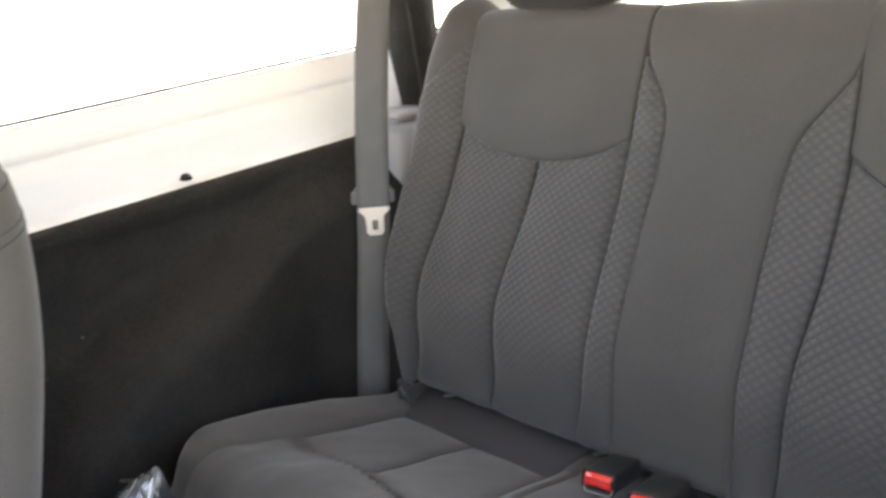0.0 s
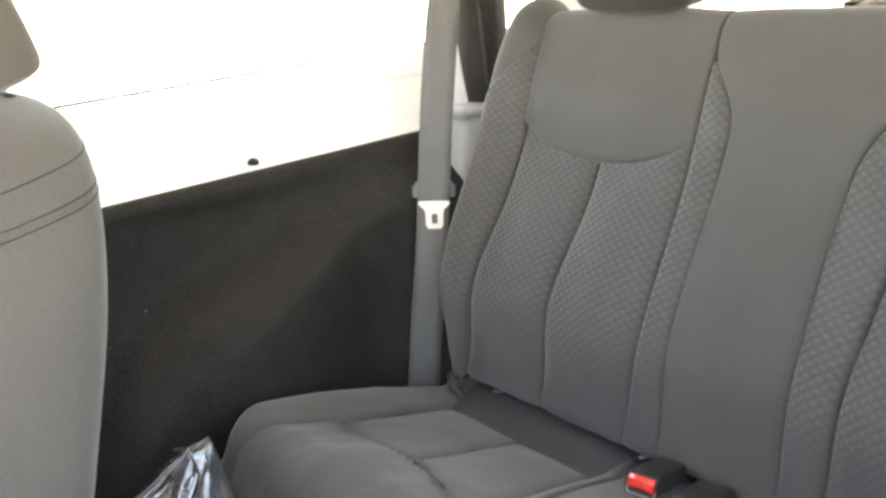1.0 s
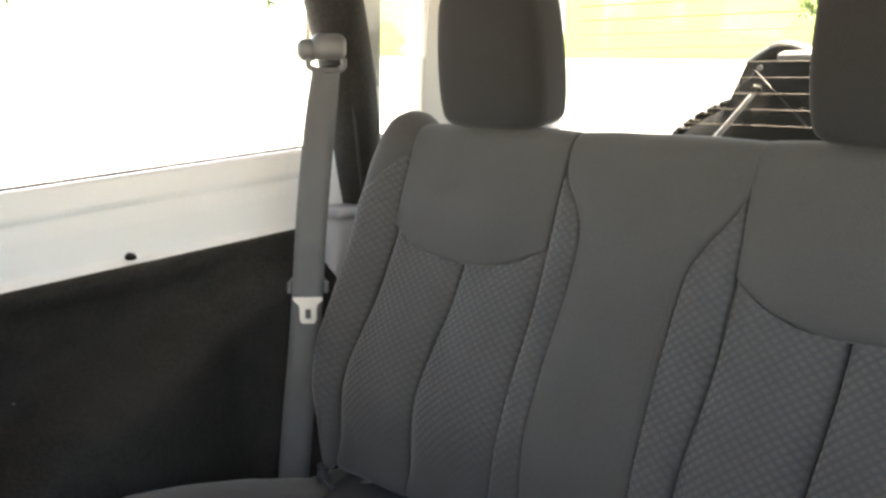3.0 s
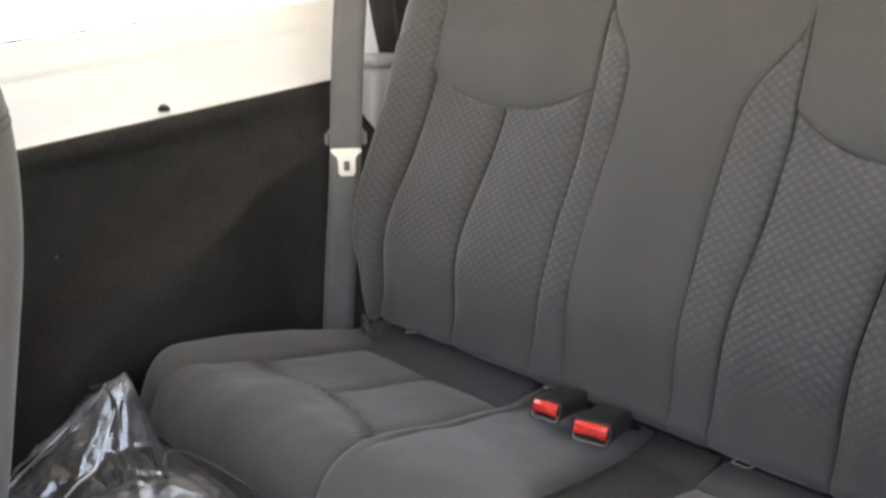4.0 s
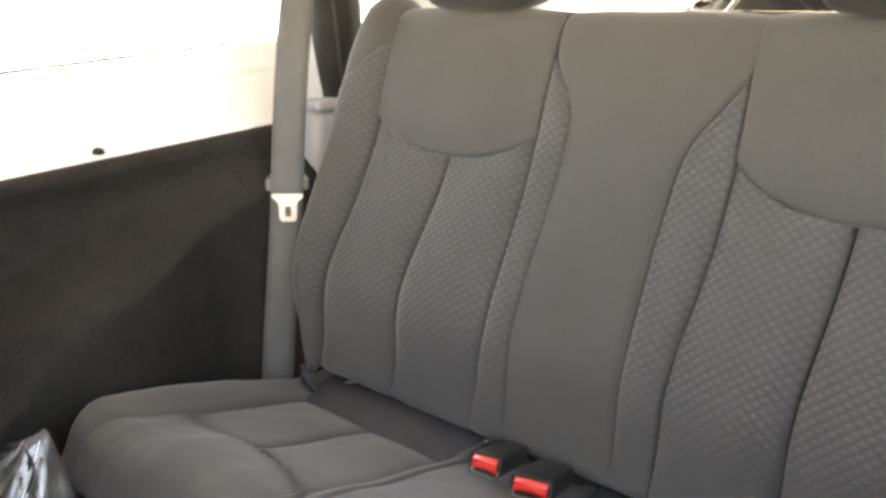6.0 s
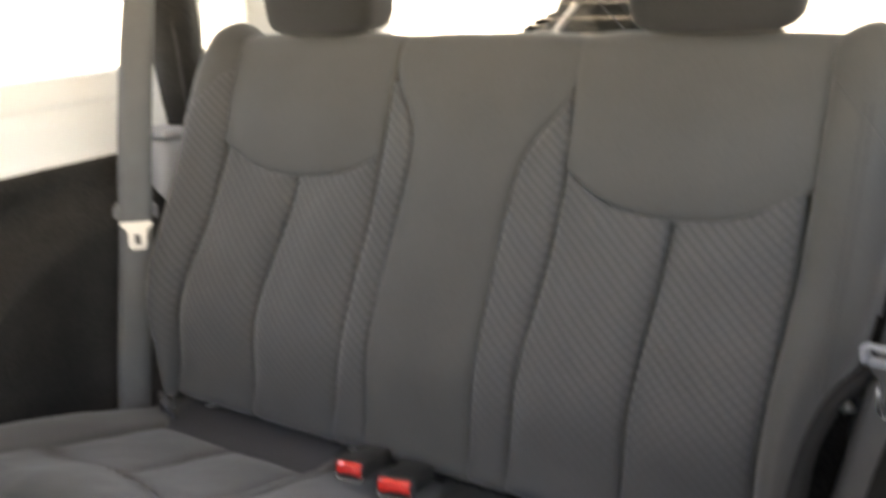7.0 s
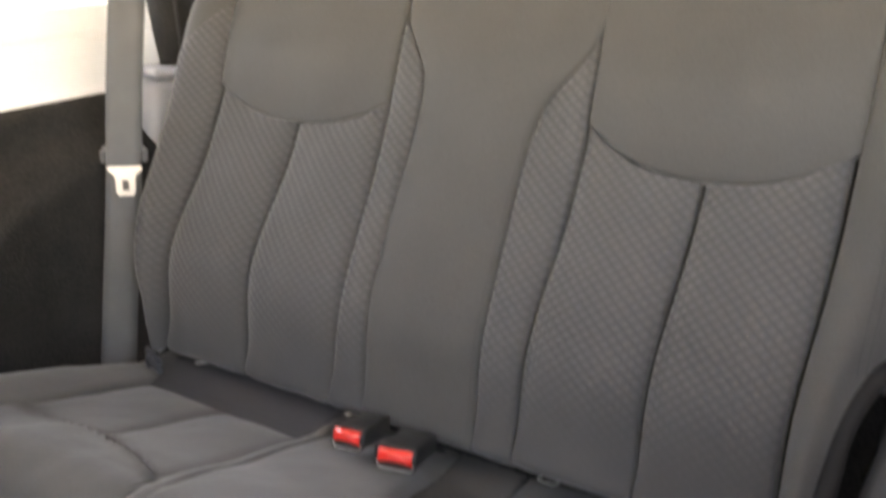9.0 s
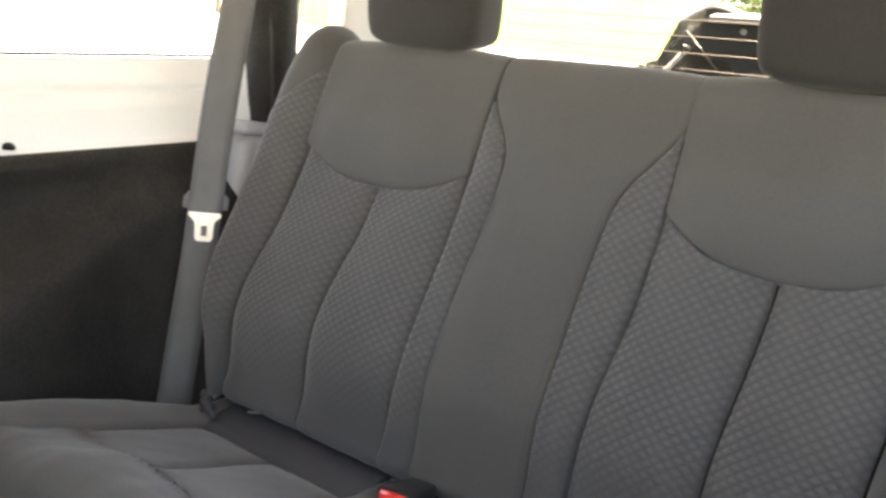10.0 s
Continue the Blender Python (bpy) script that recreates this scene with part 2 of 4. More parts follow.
def rounded_box(name, size, mat, bevel=0.01, segments=3, at=(0, 0, 0), turn=(0, 0, 0), taper=1.0, smooth=True):
    bm = bmesh.new()
    bmesh.ops.create_cube(bm, size=1)
    bmesh.ops.scale(bm, vec=size, verts=bm.verts[:])
    for v in bm.verts:
        if v.co.z > 0:
            v.co.x *= taper
            v.co.y *= taper
    bmesh.ops.bevel(bm, geom=bm.edges[:], offset=min(bevel, min(size) * 0.48), segments=segments, profile=0.5, affect="EDGES")
    bmesh.ops.transform(bm, matrix=pose(*at, *turn), verts=bm.verts[:])
    me = from_bm(name, bm, mat, smooth)
    if smooth:
        me.set_sharp_from_angle(angle=radians(50))
    return me


def tube(name, path, radius, mat, sides=12, cap=True):
    """A round bar along a path; radius may be a number or one for each point."""
    path = np.asarray(path, float)
    radii = np.broadcast_to(np.asarray(radius, float), (len(path),))
    way = np.gradient(path, axis=0)
    way /= np.linalg.norm(way, axis=1, keepdims=True)
    side = np.cross(way[0], (0.31, 0.22, 0.93))
    rows = []
    for p, w, r in zip(path, way, radii):
        side = side - (side @ w) * w
        side /= np.linalg.norm(side)
        up = np.cross(w, side)
        a = np.linspace(0, 2 * math.pi, sides, endpoint=False)[:, None]
        rows.append(p + r * (np.cos(a) * side + np.sin(a) * up))
    me = grid(name, rows, mat, closed=True)
    if cap:
        bm = bmesh.new()
        bm.from_mesh(me)
        bmesh.ops.holes_fill(bm, edges=[e for e in bm.edges if e.is_boundary], sides=0)
        for f in bm.faces:
            f.smooth = len(f.verts) == 4
        bm.to_mesh(me)
        bm.free()
    return me


def ease(a, b, x):
    t = np.clip((np.asarray(x, float) - a) / (b - a), 0, 1)
    return t * t * (3 - 2 * t)


def spline(points, n):
    """A smooth path through a few points."""
    p = np.asarray(points, float)
    p = np.vstack([2 * p[0] - p[1], p, 2 * p[-1] - p[-2]])
    out = []
    for i in range(1, len(p) - 2):
        for t in np.linspace(0, 1, n, endpoint=False):
            a, b, c, d = p[i - 1:i + 3]
            out.append(0.5 * (2 * b + (c - a) * t + (2 * a - 5 * b + 4 * c - d) * t * t + (3 * b - a - 3 * c + d) * t ** 3))
    return np.vstack([out, p[-2]])


# ---- upholstery: panels laid on a profile curve ----
class Profile:
    """A curve seen from the side: q along it gives forward and up, and the outward normal."""

    def __init__(self, q, forward, up, facing=1):
        self.q, self.f, self.h = np.asarray(q), np.asarray(forward), np.asarray(up)
        df, dh = np.gradient(self.f), np.gradient(self.h)
        size = np.hypot(df, dh)
        self.nf, self.nh = facing * dh / size, -facing * df / size

    def at(self, q):
        return [np.interp(q, self.q, a) for a in (self.f, self.h, self.nf, self.nh)]


def back_profile():
    q, f, h = [], [], []
    belly = lambda v: 0.036 * math.exp(-((v - 0.16) / (0.105 if v < 0.16 else 0.128)) ** 2) + 0.004 * math.exp(-((v - 0.5) / 0.09) ** 2)
    for a in np.linspace(120, 6, 14):
        q.append(0.018 - 0.022 * radians(a)), f.append(belly(0.018) - 0.022 * (1 - math.cos(radians(a)))), h.append(0.018 - 0.022 * math.sin(radians(a)))
    for v in np.linspace(0.020, 0.575, 93):
        q.append(v), f.append(belly(v)), h.append(v)
    for a in np.linspace(4, 170, 26):
        q.append(0.577 + 0.04 * radians(a)), f.append(belly(0.577) - 0.04 * (1 - math.cos(radians(a)))), h.append(0.577 + 0.04 * math.sin(radians(a)))
    return Profile(q, f, h)


def seat_profile():
    q, f, h = [], [], []
    top = lambda d: -0.046 - 0.052 * d + 0.012 * math.exp(-((d - 0.33) / 0.09) ** 2) + 0.36 * max(0.0, 0.012 - d)
    for d in np.linspace(-0.07, 0.355, 70):
        q.append(d), f.append(d), h.append(top(d))
    r = 0.062
    for a in np.linspace(5, 97, 24):
        q.append(0.355 + r * radians(a)), f.append(0.355 + r * math.sin(radians(a))), h.append(top(0.355) - r * (1 - math.cos(radians(a))))
    f0, h0, q0 = f[-1], h[-1], q[-1]
    for k in np.linspace(0.008, 0.036, 6):
        q.append(q0 + k), f.append(f0 - 0.12 * k), h.append(h0 - k)
    f0, h0, q0 = f[-1], h[-1], q[-1]
    for a in np.linspace(10, 100, 10):
        q.append(q0 + 0.02 * radians(a)), f.append(f0 - 0.02 * (1 - math.cos(radians(a)))), h.append(h0 - 0.02 * math.sin(radians(a)))
    return Profile(q, f, h, -1)


BACK, SEAT = back_profile(), seat_profile()


def crowded(n):
    """Steps from 0 to 1 that crowd towards both ends."""
    t = np.linspace(0, 1, n)
    return 0.5 - 0.5 * np.cos(math.pi * t) if n > 3 else t


def panel(profile, inner, outer, low, high, crown=0.008, tuck=0.012, soft=0.016, n=(30, 56), wrap=0.0, proud=0.0, lift=None, wrinkle=0.0015, seed=0.0, grip=(1, 1, 1, 1), roll=0.034):
    """A padded panel. inner, outer: u by q; low, high: q by s. wrap: depth by which its outer edge rolls round the side.
    grip: how hard the inner, outer, low and high edges are drawn in."""
    s, t = np.meshgrid(crowded(n[0]), crowded(n[1]))
    q = low(s) + (high(s) - low(s)) * t
    a, b = inner(q), outer(q)
    f, h, nf, nh = profile.at(q)
    wide, tall = np.abs(b - a), np.abs(high(s) - low(s))
    if wrap:
        r = np.minimum(roll, 0.8 * np.abs(b - a))
        flat = np.abs(b - a) - r
        run = s * (flat + r * 1.95 + 0.02)
        ang = np.clip((run - flat) / r, 0, 1.95)
        sign = np.sign(b - a)
        u = a + sign * (np.minimum(run, flat) + r * np.sin(ang))
        off = -r * (1 - np.cos(ang)) - np.maximum(run - flat - r * 1.95, 0) * wrap / 0.02
        off = off * (1 - 0.9 * ease(0.44, 0.49, q)) if profile is SEAT else off
        off = off + proud * np.sin(np.clip(run / (flat + r), 0, 1) * math.pi * 0.75)
        near = np.minimum(run, np.minimum(t, 1 - t) * tall + 0.006)
    else:
        u, off = a + (b - a) * s, 0.0
        near = np.minimum(np.minimum(s * wide + soft * (1 - grip[0]), (1 - s) * wide + soft * (1 - grip[1])), np.minimum(t * tall + soft * (1 - grip[2]), (1 - t) * tall + soft * (1 - grip[3])))
    k = np.clip(near / soft, 0, 1)
    edge = -tuck * (1 - np.sqrt(np.clip(1 - (1 - k) ** 2, 0, 1)))
    if profile is BACK and not wrap:
        edge = edge * (0.22 + 0.78 * ease(-0.005, 0.05, q)) * (1 - 0.75 * ease(0.50, 0.61, q))
    puff = crown * (1 - (2 * s - 1) ** 2) * (1 - np.abs(2 * t - 1) ** 4) if not wrap else 0.0
    if profile is BACK:
        puff = puff * ease(-0.02, 0.14, q) * (1 - 0.65 * ease(0.46, 0.61, q))
    w = off + edge + puff
    if lift is not None:
        w = w + lift(u, q)
    rows = np.empty((*q.shape, 3))
    rows[..., 0], rows[..., 1], rows[..., 2] = u, -(f + nf * w), h + nh * w
    for i in range(rows.shape[0]):
        for j in range(rows.shape[1]):
            x, y, z = rows[i, j]
            d = noise.noise((x * 13 + seed, y * 13, z * 13)) * wrinkle + noise.noise((x * 34, y * 34 + seed, z * 34)) * wrinkle * 0.35
            rows[i, j, 1] -= nf[i, j] * d
            rows[i, j, 2] += nh[i, j] * d
    sink = np.stack([0 * nf, nf, -nh], -1) * 0.02
    ring = np.pad(rows, ((1, 1), (1, 1), (0, 0)), mode="edge")
    deep = np.pad(sink, ((1, 1), (1, 1), (0, 0)), mode="edge")
    ring[0], ring[-1] = ring[0] + deep[0], ring[-1] + deep[-1]
    ring[1:-1, 0] += deep[1:-1, 0]
    ring[1:-1, -1] += deep[1:-1, -1]
    return ring


def flip(rows):
    rows = np.array(rows)
    rows[..., 0] *= -1
    return rows[:, ::-1]


def fixed(value):
    return lambda x: np.zeros_like(np.asarray(x, float)) + value


def curve(xs, ys):
    """A smooth function through a few pairs."""
    dense = np.linspace(xs[0], xs[-1], 160)
    line = np.interp(dense, xs, ys)
    k = np.hanning(25)
    k /= k.sum()
    padded = np.concatenate([2 * line[0] - line[12:0:-1], line, 2 * line[-1] - line[-2:-14:-1]])
    line = np.convolve(padded, k, "valid")
    return lambda x: np.interp(x, dense, line)


def stitches(name, profile, lane, q0, q1, level=0.0, step=0.0052, thick=0.00055):
    """A row of short thread stitches along u = lane(q)."""
    verts, faces = [], []
    for q in np.arange(q0, q1, step):
        ends = []
        for e in (q, q + step * 0.62):
            f, h, nf, nh = profile.at(e)
            out = level(e) if callable(level) else level
            ends.append(np.array((float(lane(e)), -(f + nf * out), h + nh * out)))
        nrm = np.array((0, -nf, nh))
        side = np.array((1.0, 0, 0)) * thick
        mid = (ends[0] + ends[1]) / 2 + nrm * thick * 1.3
        b = len(verts)
        verts += [ends[0] - side, ends[0] + side, mid + side, mid - side, ends[1] - side, ends[1] + side]
        faces += [(b, b + 1, b + 2, b + 3), (b + 3, b + 2, b + 5, b + 4)]
    return mesh_of(name, verts, faces, THREAD)


def seam_line(name, profile, path, level, thick=0.0013):
    """A sewn line along (u, q) points of a profile, coloured dark as groove shade."""
    pts = []
    for u, q in path:
        f, h, nf, nh = profile.at(q)
        out = level(q) if callable(level) else level
        pts.append((u, -(f + nf * out), h + nh * out))
    return tube(name, pts, thick, SEAM, 6)

# ---- structure: ground, floor, shell of the cabin ----
def slab(name, lo, hi, mat, label, bevel=0.004, category=""):
    lo, hi = Vector(lo), Vector(hi)
    mid = (lo + hi) / 2
    ob = new(name, rounded_box(name, hi - lo, mat, bevel, 2))
    ob.location = mid
    return tagged(ob, label=label, kind="structure", category=category)


def ground_sheet():
    ys = np.concatenate([np.linspace(-400, -40, 8), np.linspace(-36, 66, 46), np.linspace(70, 400, 10)])
    xs = np.concatenate([np.linspace(-400, -60, 10), np.linspace(-50, 40, 46), np.linspace(50, 400, 8)])
    def rise(x, y):
        r = math.hypot(x, y)
        return -0.55 + 0.08 * max(0.0, min(r, 58.0) - 16.0)
    rows = [[(x, y, rise(x, y)) for x in xs] for y in ys]
    return grid("ground", rows, CONCRETE)


def lawn_bank():
    """A low grassed bank that curves round the paved yard."""
    rows = []
    for r, z in ((56, 2.3), (57.5, 2.85), (62, 3.3), (75, 4.6), (100, 7.2), (150, 13), (260, 27)):
        row = []
        for a in np.linspace(radians(20), radians(139), 60):
            x, y = r * math.cos(a), r * math.sin(a)
            row.append((x, y, z + 0.35 * noise.noise((x * 0.06, y * 0.06, 3.0))))
        rows.append(row)
    return grid("lawn", rows, GRASS)


tagged(new("ground", ground_sheet()), "pale sunlit concrete yard round the car", "ground", kind="structure")
tagged(new("lawn", lawn_bank()), "sunlit pale green grass bank beyond the yard", "grass", kind="stuff")


def tree(x, y, z, high, spread, seed):
    rnd = random.Random(seed)
    ob = tagged(new("tree"), "leafy green tree on the grass bank", "tree", "trees on the bank")
    ob.location = (x, y, z)
    stem = [(0, 0, -0.5), (0.05, 0.02, high * 0.3), (0.1, -0.05, high * 0.6), (0.05, 0, high * 0.85)]
    part("trunk", tube("trunk", spline(stem, 5), np.linspace(0.2, 0.04, 16), BARK, 9), ob)
    for k in range(6):
        a, h = k * 1.1 + rnd.random(), high * (0.35 + 0.08 * k)
        end = (math.cos(a) * spread * 0.7, math.sin(a) * spread * 0.7, h + spread * 0.4)
        part("limb", tube("limb", spline([(0.07, 0, h), (end[0] * 0.5, end[1] * 0.5, h + 0.4), end], 4), np.linspace(0.07, 0.015, 9), BARK, 6), ob)
    verts, faces = [], []
    for _ in range(1500):
        a, b, r = rnd.uniform(0, 2 * math.pi), rnd.uniform(-0.6, 1.5), spread * rnd.random() ** 0.45
        c = Vector((math.cos(a) * math.cos(b) * r, math.sin(a) * math.cos(b) * r, high * 0.68 + math.sin(b) * r * 1.05))
        if noise.noise(c * 0.9 + Vector((seed, 0, 0))) < -0.12:
            continue
        m = Euler((rnd.uniform(0, 6), rnd.uniform(0, 6), rnd.uniform(0, 6))).to_matrix()
        g, i = rnd.uniform(0.14, 0.3), len(verts)
        verts += [c + m @ Vector(p) * g for p in ((-1, 0, 0), (0, -0.45, 0.1), (1, 0, 0), (0, 0.45, 0.1))]
        faces.append((i, i + 1, i + 2, i + 3))
    part("crown", mesh_of("crown", verts, faces, LEAF), ob)


for n, (x, y, z, high, spread) in enumerate(((-56.0, 18.9, 2.75, 4.9, 2.7), (-46.5, 36.1, 2.75, 6.7, 3.0), (-20.8, 55.1, 3.3, 4.9, 2.7))):
    tree(x, y, z, high, spread, n)

FLOOR_Z = 0.0
slab("floor", (-0.80, -1.8, -0.04), (0.80, 0.86, FLOOR_Z), CARPET, "black carpeted car floor", category="floor")
slab("ceiling", (-0.84, -1.62, 1.30), (0.84, 0.92, 1.335), ROOF, "pale grey headliner under the hardtop roof", category="roof")


def rail(y):
    """Height of the black trim's upper edge."""
    return 0.656 + 0.078 * np.asarray(y, float)


def arch(y):
    return np.interp(y, (-0.95, -0.62, -0.5, -0.38, -0.23, -0.06, 0.06, 0.3, 0.8), (0.03, 0.23, 0.375, 0.476, 0.525, 0.588, 0.618, 0.64, 0.64))


def side_trim(side):
    """The moulded black side panel with the wheel housing pushed through it."""
    rows = []
    for y in np.linspace(-0.98, 0.80, 90):
        top, row = float(rail(y)), []
        for k in np.linspace(0, 1, 46):
            z = top * k
            below = float(arch(y)) - z
            wave = 0.010 * noise.noise((y * 2.2 + side, z * 3.1, 5.0)) + 0.003 * noise.noise((y * 9, z * 9, 1.0))
            if side > 0:
                below += 0.022 * float(ease(-0.75, -0.4, y))
                push = 0.088 * float(ease(-0.03, 0.03, below)) + 0.055 * float(ease(0.0, 0.3, below))
                wave *= 0.4
            else:
                near = float(ease(-0.30, -0.05, y))
                push = 0.112 * (1 - 0.36 * near) * float(ease(-0.045, 0.080 - 0.030 * near, below)) + 0.022 * (1 - near) * float(ease(0.03, 0.3, below))
                wave *= 0.8
            lean = 0.03 * (1 - k)
            push += 0.009 * math.exp(-((top - z - 0.010) / 0.010) ** 2)
            row.append((side * (0.70 - push - lean * 0.3 + wave), y, z))
        for dx, dz in ((0.004, 0.006), (0.010, 0.008), (0.016, 0.003), (0.016, -0.03)):
            row.append((side * (0.70 + dx), y, top + dz))
        rows.append(row)
    return grid("side_trim", rows, TRIM if side < 0 else CARPET)


for side, word in ((-1, "moulded black side trim panel over the wheel housing"), (1, "black carpeted side panel over the wheel housing")):
    tagged(new("trim", side_trim(side)), word, "trim panel", kind="structure")


def sill(side):
    rows = []
    for y in np.linspace(-1.0, 0.86, 40):
        z = float(rail(y))
        shape = ((0.712, -0.12), (0.714, -0.002), (0.722, 0.004), (0.742, 0.008), (0.748, 0.016), (0.752, 0.062), (0.757, 0.086), (0.764, 0.090), (0.764, 0.096), (0.760, 0.101), (0.764, 0.108), (0.768, 0.139), (0.774, 0.146), (0.80, 0.148), (0.84, 0.13), (0.85, -0.3), (0.85, -0.65))
        rows.append([(side * x, y, z + h) for x, h in shape])
    return grid("window_sill", rows, WHITE)


for side in (-1, 1):
    tagged(new("trim", sill(side)), "white painted body side with window ledge", "window ledge", kind="structure")

# dark rubber strip at the foot of each side window, and the glass above
for n, side in ((1, -1), (2, 1)):
    y0, y1 = (-0.62, 0.50) if side < 0 else (-0.40, 0.50)
    strip = [(side * 0.776, y, float(rail(y)) + 0.1505) for y in np.linspace(y0, y1, 12)]
    win = tagged(new(f"window_{n}"), "tinted side window with a thin black seal", "window", kind="structure")
    part("seal", tube("seal", strip, 0.0026, BLACK, 8), win)
    pane = part("pane", grid("pane", [[(side * (0.778 - 0.03 * k), y, float(rail(y)) * (1 - k) + 1.24 * k + 0.147 * (1 - k)) for k in (0, 0.5, 1)] for y in np.linspace(y0, y1, 4)], GLASS), win)
    pane.visible_shadow = False

# white hardtop posts and panels between the windows
for side in (-1, 1):
    for y0, y1, word in ((0.325, 0.375, "white hardtop post between side windows"), (0.495, 0.86, "white hardtop rear corner panel")):
        z0 = float(rail((y0 + y1) / 2)) + 0.125
        slab("wall_side", (side * 0.79 - 0.03, y0, z0), (side * 0.79 + 0.02, y1, 1.31), LINER, word, 0.008, "panel")
    slab("wall_header", (side * 0.79 - 0.035, -1.62, 1.225), (side * 0.79 + 0.025, 0.86, 1.31), LINER, "white hardtop rail over the side windows", 0.01, "panel")
slab("wall_side", (-0.84, -0.80, 0.55), (-0.775, -0.63, 1.31), LINER, "white post behind the front door opening", 0.01, "panel")
slab("wall_side", (-0.84, -1.75, -0.04), (-0.74, -0.80, 0.76), TRIM, "black front door panel", 0.02, "panel")
slab("wall_side", (0.775, -0.45, 0.55), (0.84, -0.36, 1.31), LINER, "white post behind the driver's door opening", 0.01, "panel")
# Unseen wall, raised above dashboard height to cut sky light from ahead.
slab("wall_front", (-0.84, -1.80, -0.04), (0.84, -1.72, 1.12), TRIM, "unseen black front wall blocking windscreen light", 0.03, "panel")


# Unseen panel and rail, added to narrow the light from this side.
slab("wall_side", (0.755, -1.72, -0.04), (0.815, -0.455, 0.42), TRIM, "unseen black panel blocking low light at the driver door", 0.02, "panel")
slab("wall_header", (0.755, -1.72, 1.10), (0.815, -0.455, 1.23), TRIM, "unseen black rail blocking high light at the driver door", 0.02, "panel")

# tailgate wall with the rear window
slab("wall_rear", (-0.80, 0.80, -0.04), (0.80, 0.86, 0.655), TRIM, "black lined tailgate inside", 0.01, "tailgate")
rail_top = tube("wall_rear", [(x, 0.79, 0.648) for x in np.linspace(-0.70, 0.70, 8)], 0.024, SLATE, 16)
tagged(new("wall_rear", rail_top), "dark grey rounded rail along the tailgate top", "tailgate", kind="structure")
slab("wall_rear", (-0.80, 0.80, 1.20), (0.80, 0.86, 1.31), LINER, "white hardtop rail over the rear window", 0.01, "panel")
for side in (-1, 1):
    slab("wall_rear", (side * 0.72 - 0.06, 0.80, 0.735), (side * 0.72 + 0.06, 0.86, 1.21), LINER, "white hardtop post beside the rear window", 0.01, "panel")
rear = tagged(new("window_3"), "tinted rear window glass with thin heater lines", "window", kind="structure")
pane = part("pane", grid("pane", [[(x, 0.838, z) for z in (0.65, 0.93, 1.205)] for x in (-0.67, 0, 0.67)], GLASS), rear)
pane.visible_shadow = False
line = None
for k in range(13):
    z = 0.775 + 0.0315 * k
    if line is None:
        line = tube("heater_line", [(-0.60, 0.834, 0), (0, 0.834, 0), (0.60, 0.834, 0)], 0.0009, HEATER, 6)
    part("heater_line", line, rear).location = (0, 0, z)

# ---- rear bench seat ----
LEAN = 19.0
bench = tagged(new("rear_bench_seat"), "dark grey cloth rear bench seat with embossed panels", "car seat")
bench.matrix_world = pose(0, 0, 0.30, -LEAN)

OUT = curve((-0.03, 0.0, 0.05, 0.12, 0.2, 0.3, 0.45, 0.52, 0.57, 0.61, 0.65, 0.69), (0.462, 0.478, 0.513, 0.541, 0.562, 0.576, 0.577, 0.574, 0.566, 0.553, 0.538, 0.52))
OUT_RIGHT = curve((-0.03, 0.0, 0.05, 0.12, 0.16, 0.19, 0.23, 0.28, 0.34, 0.45, 0.52, 0.57, 0.61, 0.65, 0.69), (0.488, 0.491, 0.494, 0.496, 0.499, 0.505, 0.520, 0.533, 0.539, 0.545, 0.547, 0.546, 0.542, 0.533, 0.52))
SIDE_IN, SIDE_MID, SIDE_OUT = 0.148, 0.303, 0.456


def arc_line(u, mirror):
    if mirror:
        return 0.380 + 0.046 * np.abs((np.abs(u) - 0.310) / 0.165) ** 2.5
    return 0.373 + 0.052 * np.abs((np.abs(u) - SIDE_MID) / 0.153) ** 2.6


shell_rows = []
for q in np.linspace(0.0, 0.64, 60):
    f, h, nf, nh = BACK.at(q)
    o = float(OUT_RIGHT(q)) - 0.03
    across = np.concatenate([[-o], np.linspace(-o + 0.02, o - 0.02, 24), [o]])
    shell_rows.append([(u, -(f - nf * (0.022 if abs(u) < o - 0.03 else 0.06)), h - nh * (0.022 if abs(u) < o - 0.03 else 0.06)) for u in across])
for q in np.linspace(0.60, 0.0, 16):
    o = float(OUT_RIGHT(q)) - 0.035
    across = np.concatenate([[-o], np.linspace(-o + 0.02, o - 0.02, 24), [o]])
    shell_rows.append([(u, 0.115 - 0.015 * (q / 0.6), q + 0.005) for u in across])
# The shell's dark colour gives the gaps between panels their shade.
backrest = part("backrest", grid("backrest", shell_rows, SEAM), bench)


def seam(base, mirror):
    """A seam line of the backrest, which drifts a little to one side over the lumbar bulge."""
    if mirror:
        return lambda q: base + 0.006 * np.exp(-((q - 0.14) / 0.13) ** 2)
    return lambda q: base - 0.009 * np.exp(-((q - 0.07) / 0.17) ** 2)


def inner_seam(mirror):
    """The seam between a seat's inserts and the centre part."""
    return lambda q: SIDE_IN + (-0.011 * np.exp(-((q - 0.17) / 0.11) ** 2) if mirror else -0.009 * np.exp(-((q - 0.05) / 0.15) ** 2) - 0.007 * ease(0.42, 0.62, q))


def corner_rise(mirror):
    """Lower edge of the outer insert: its corner is drawn up on one side of the bench."""
    return lambda s: -0.027 + (0.026 if mirror else 0.0) * np.asarray(s, float) ** 3


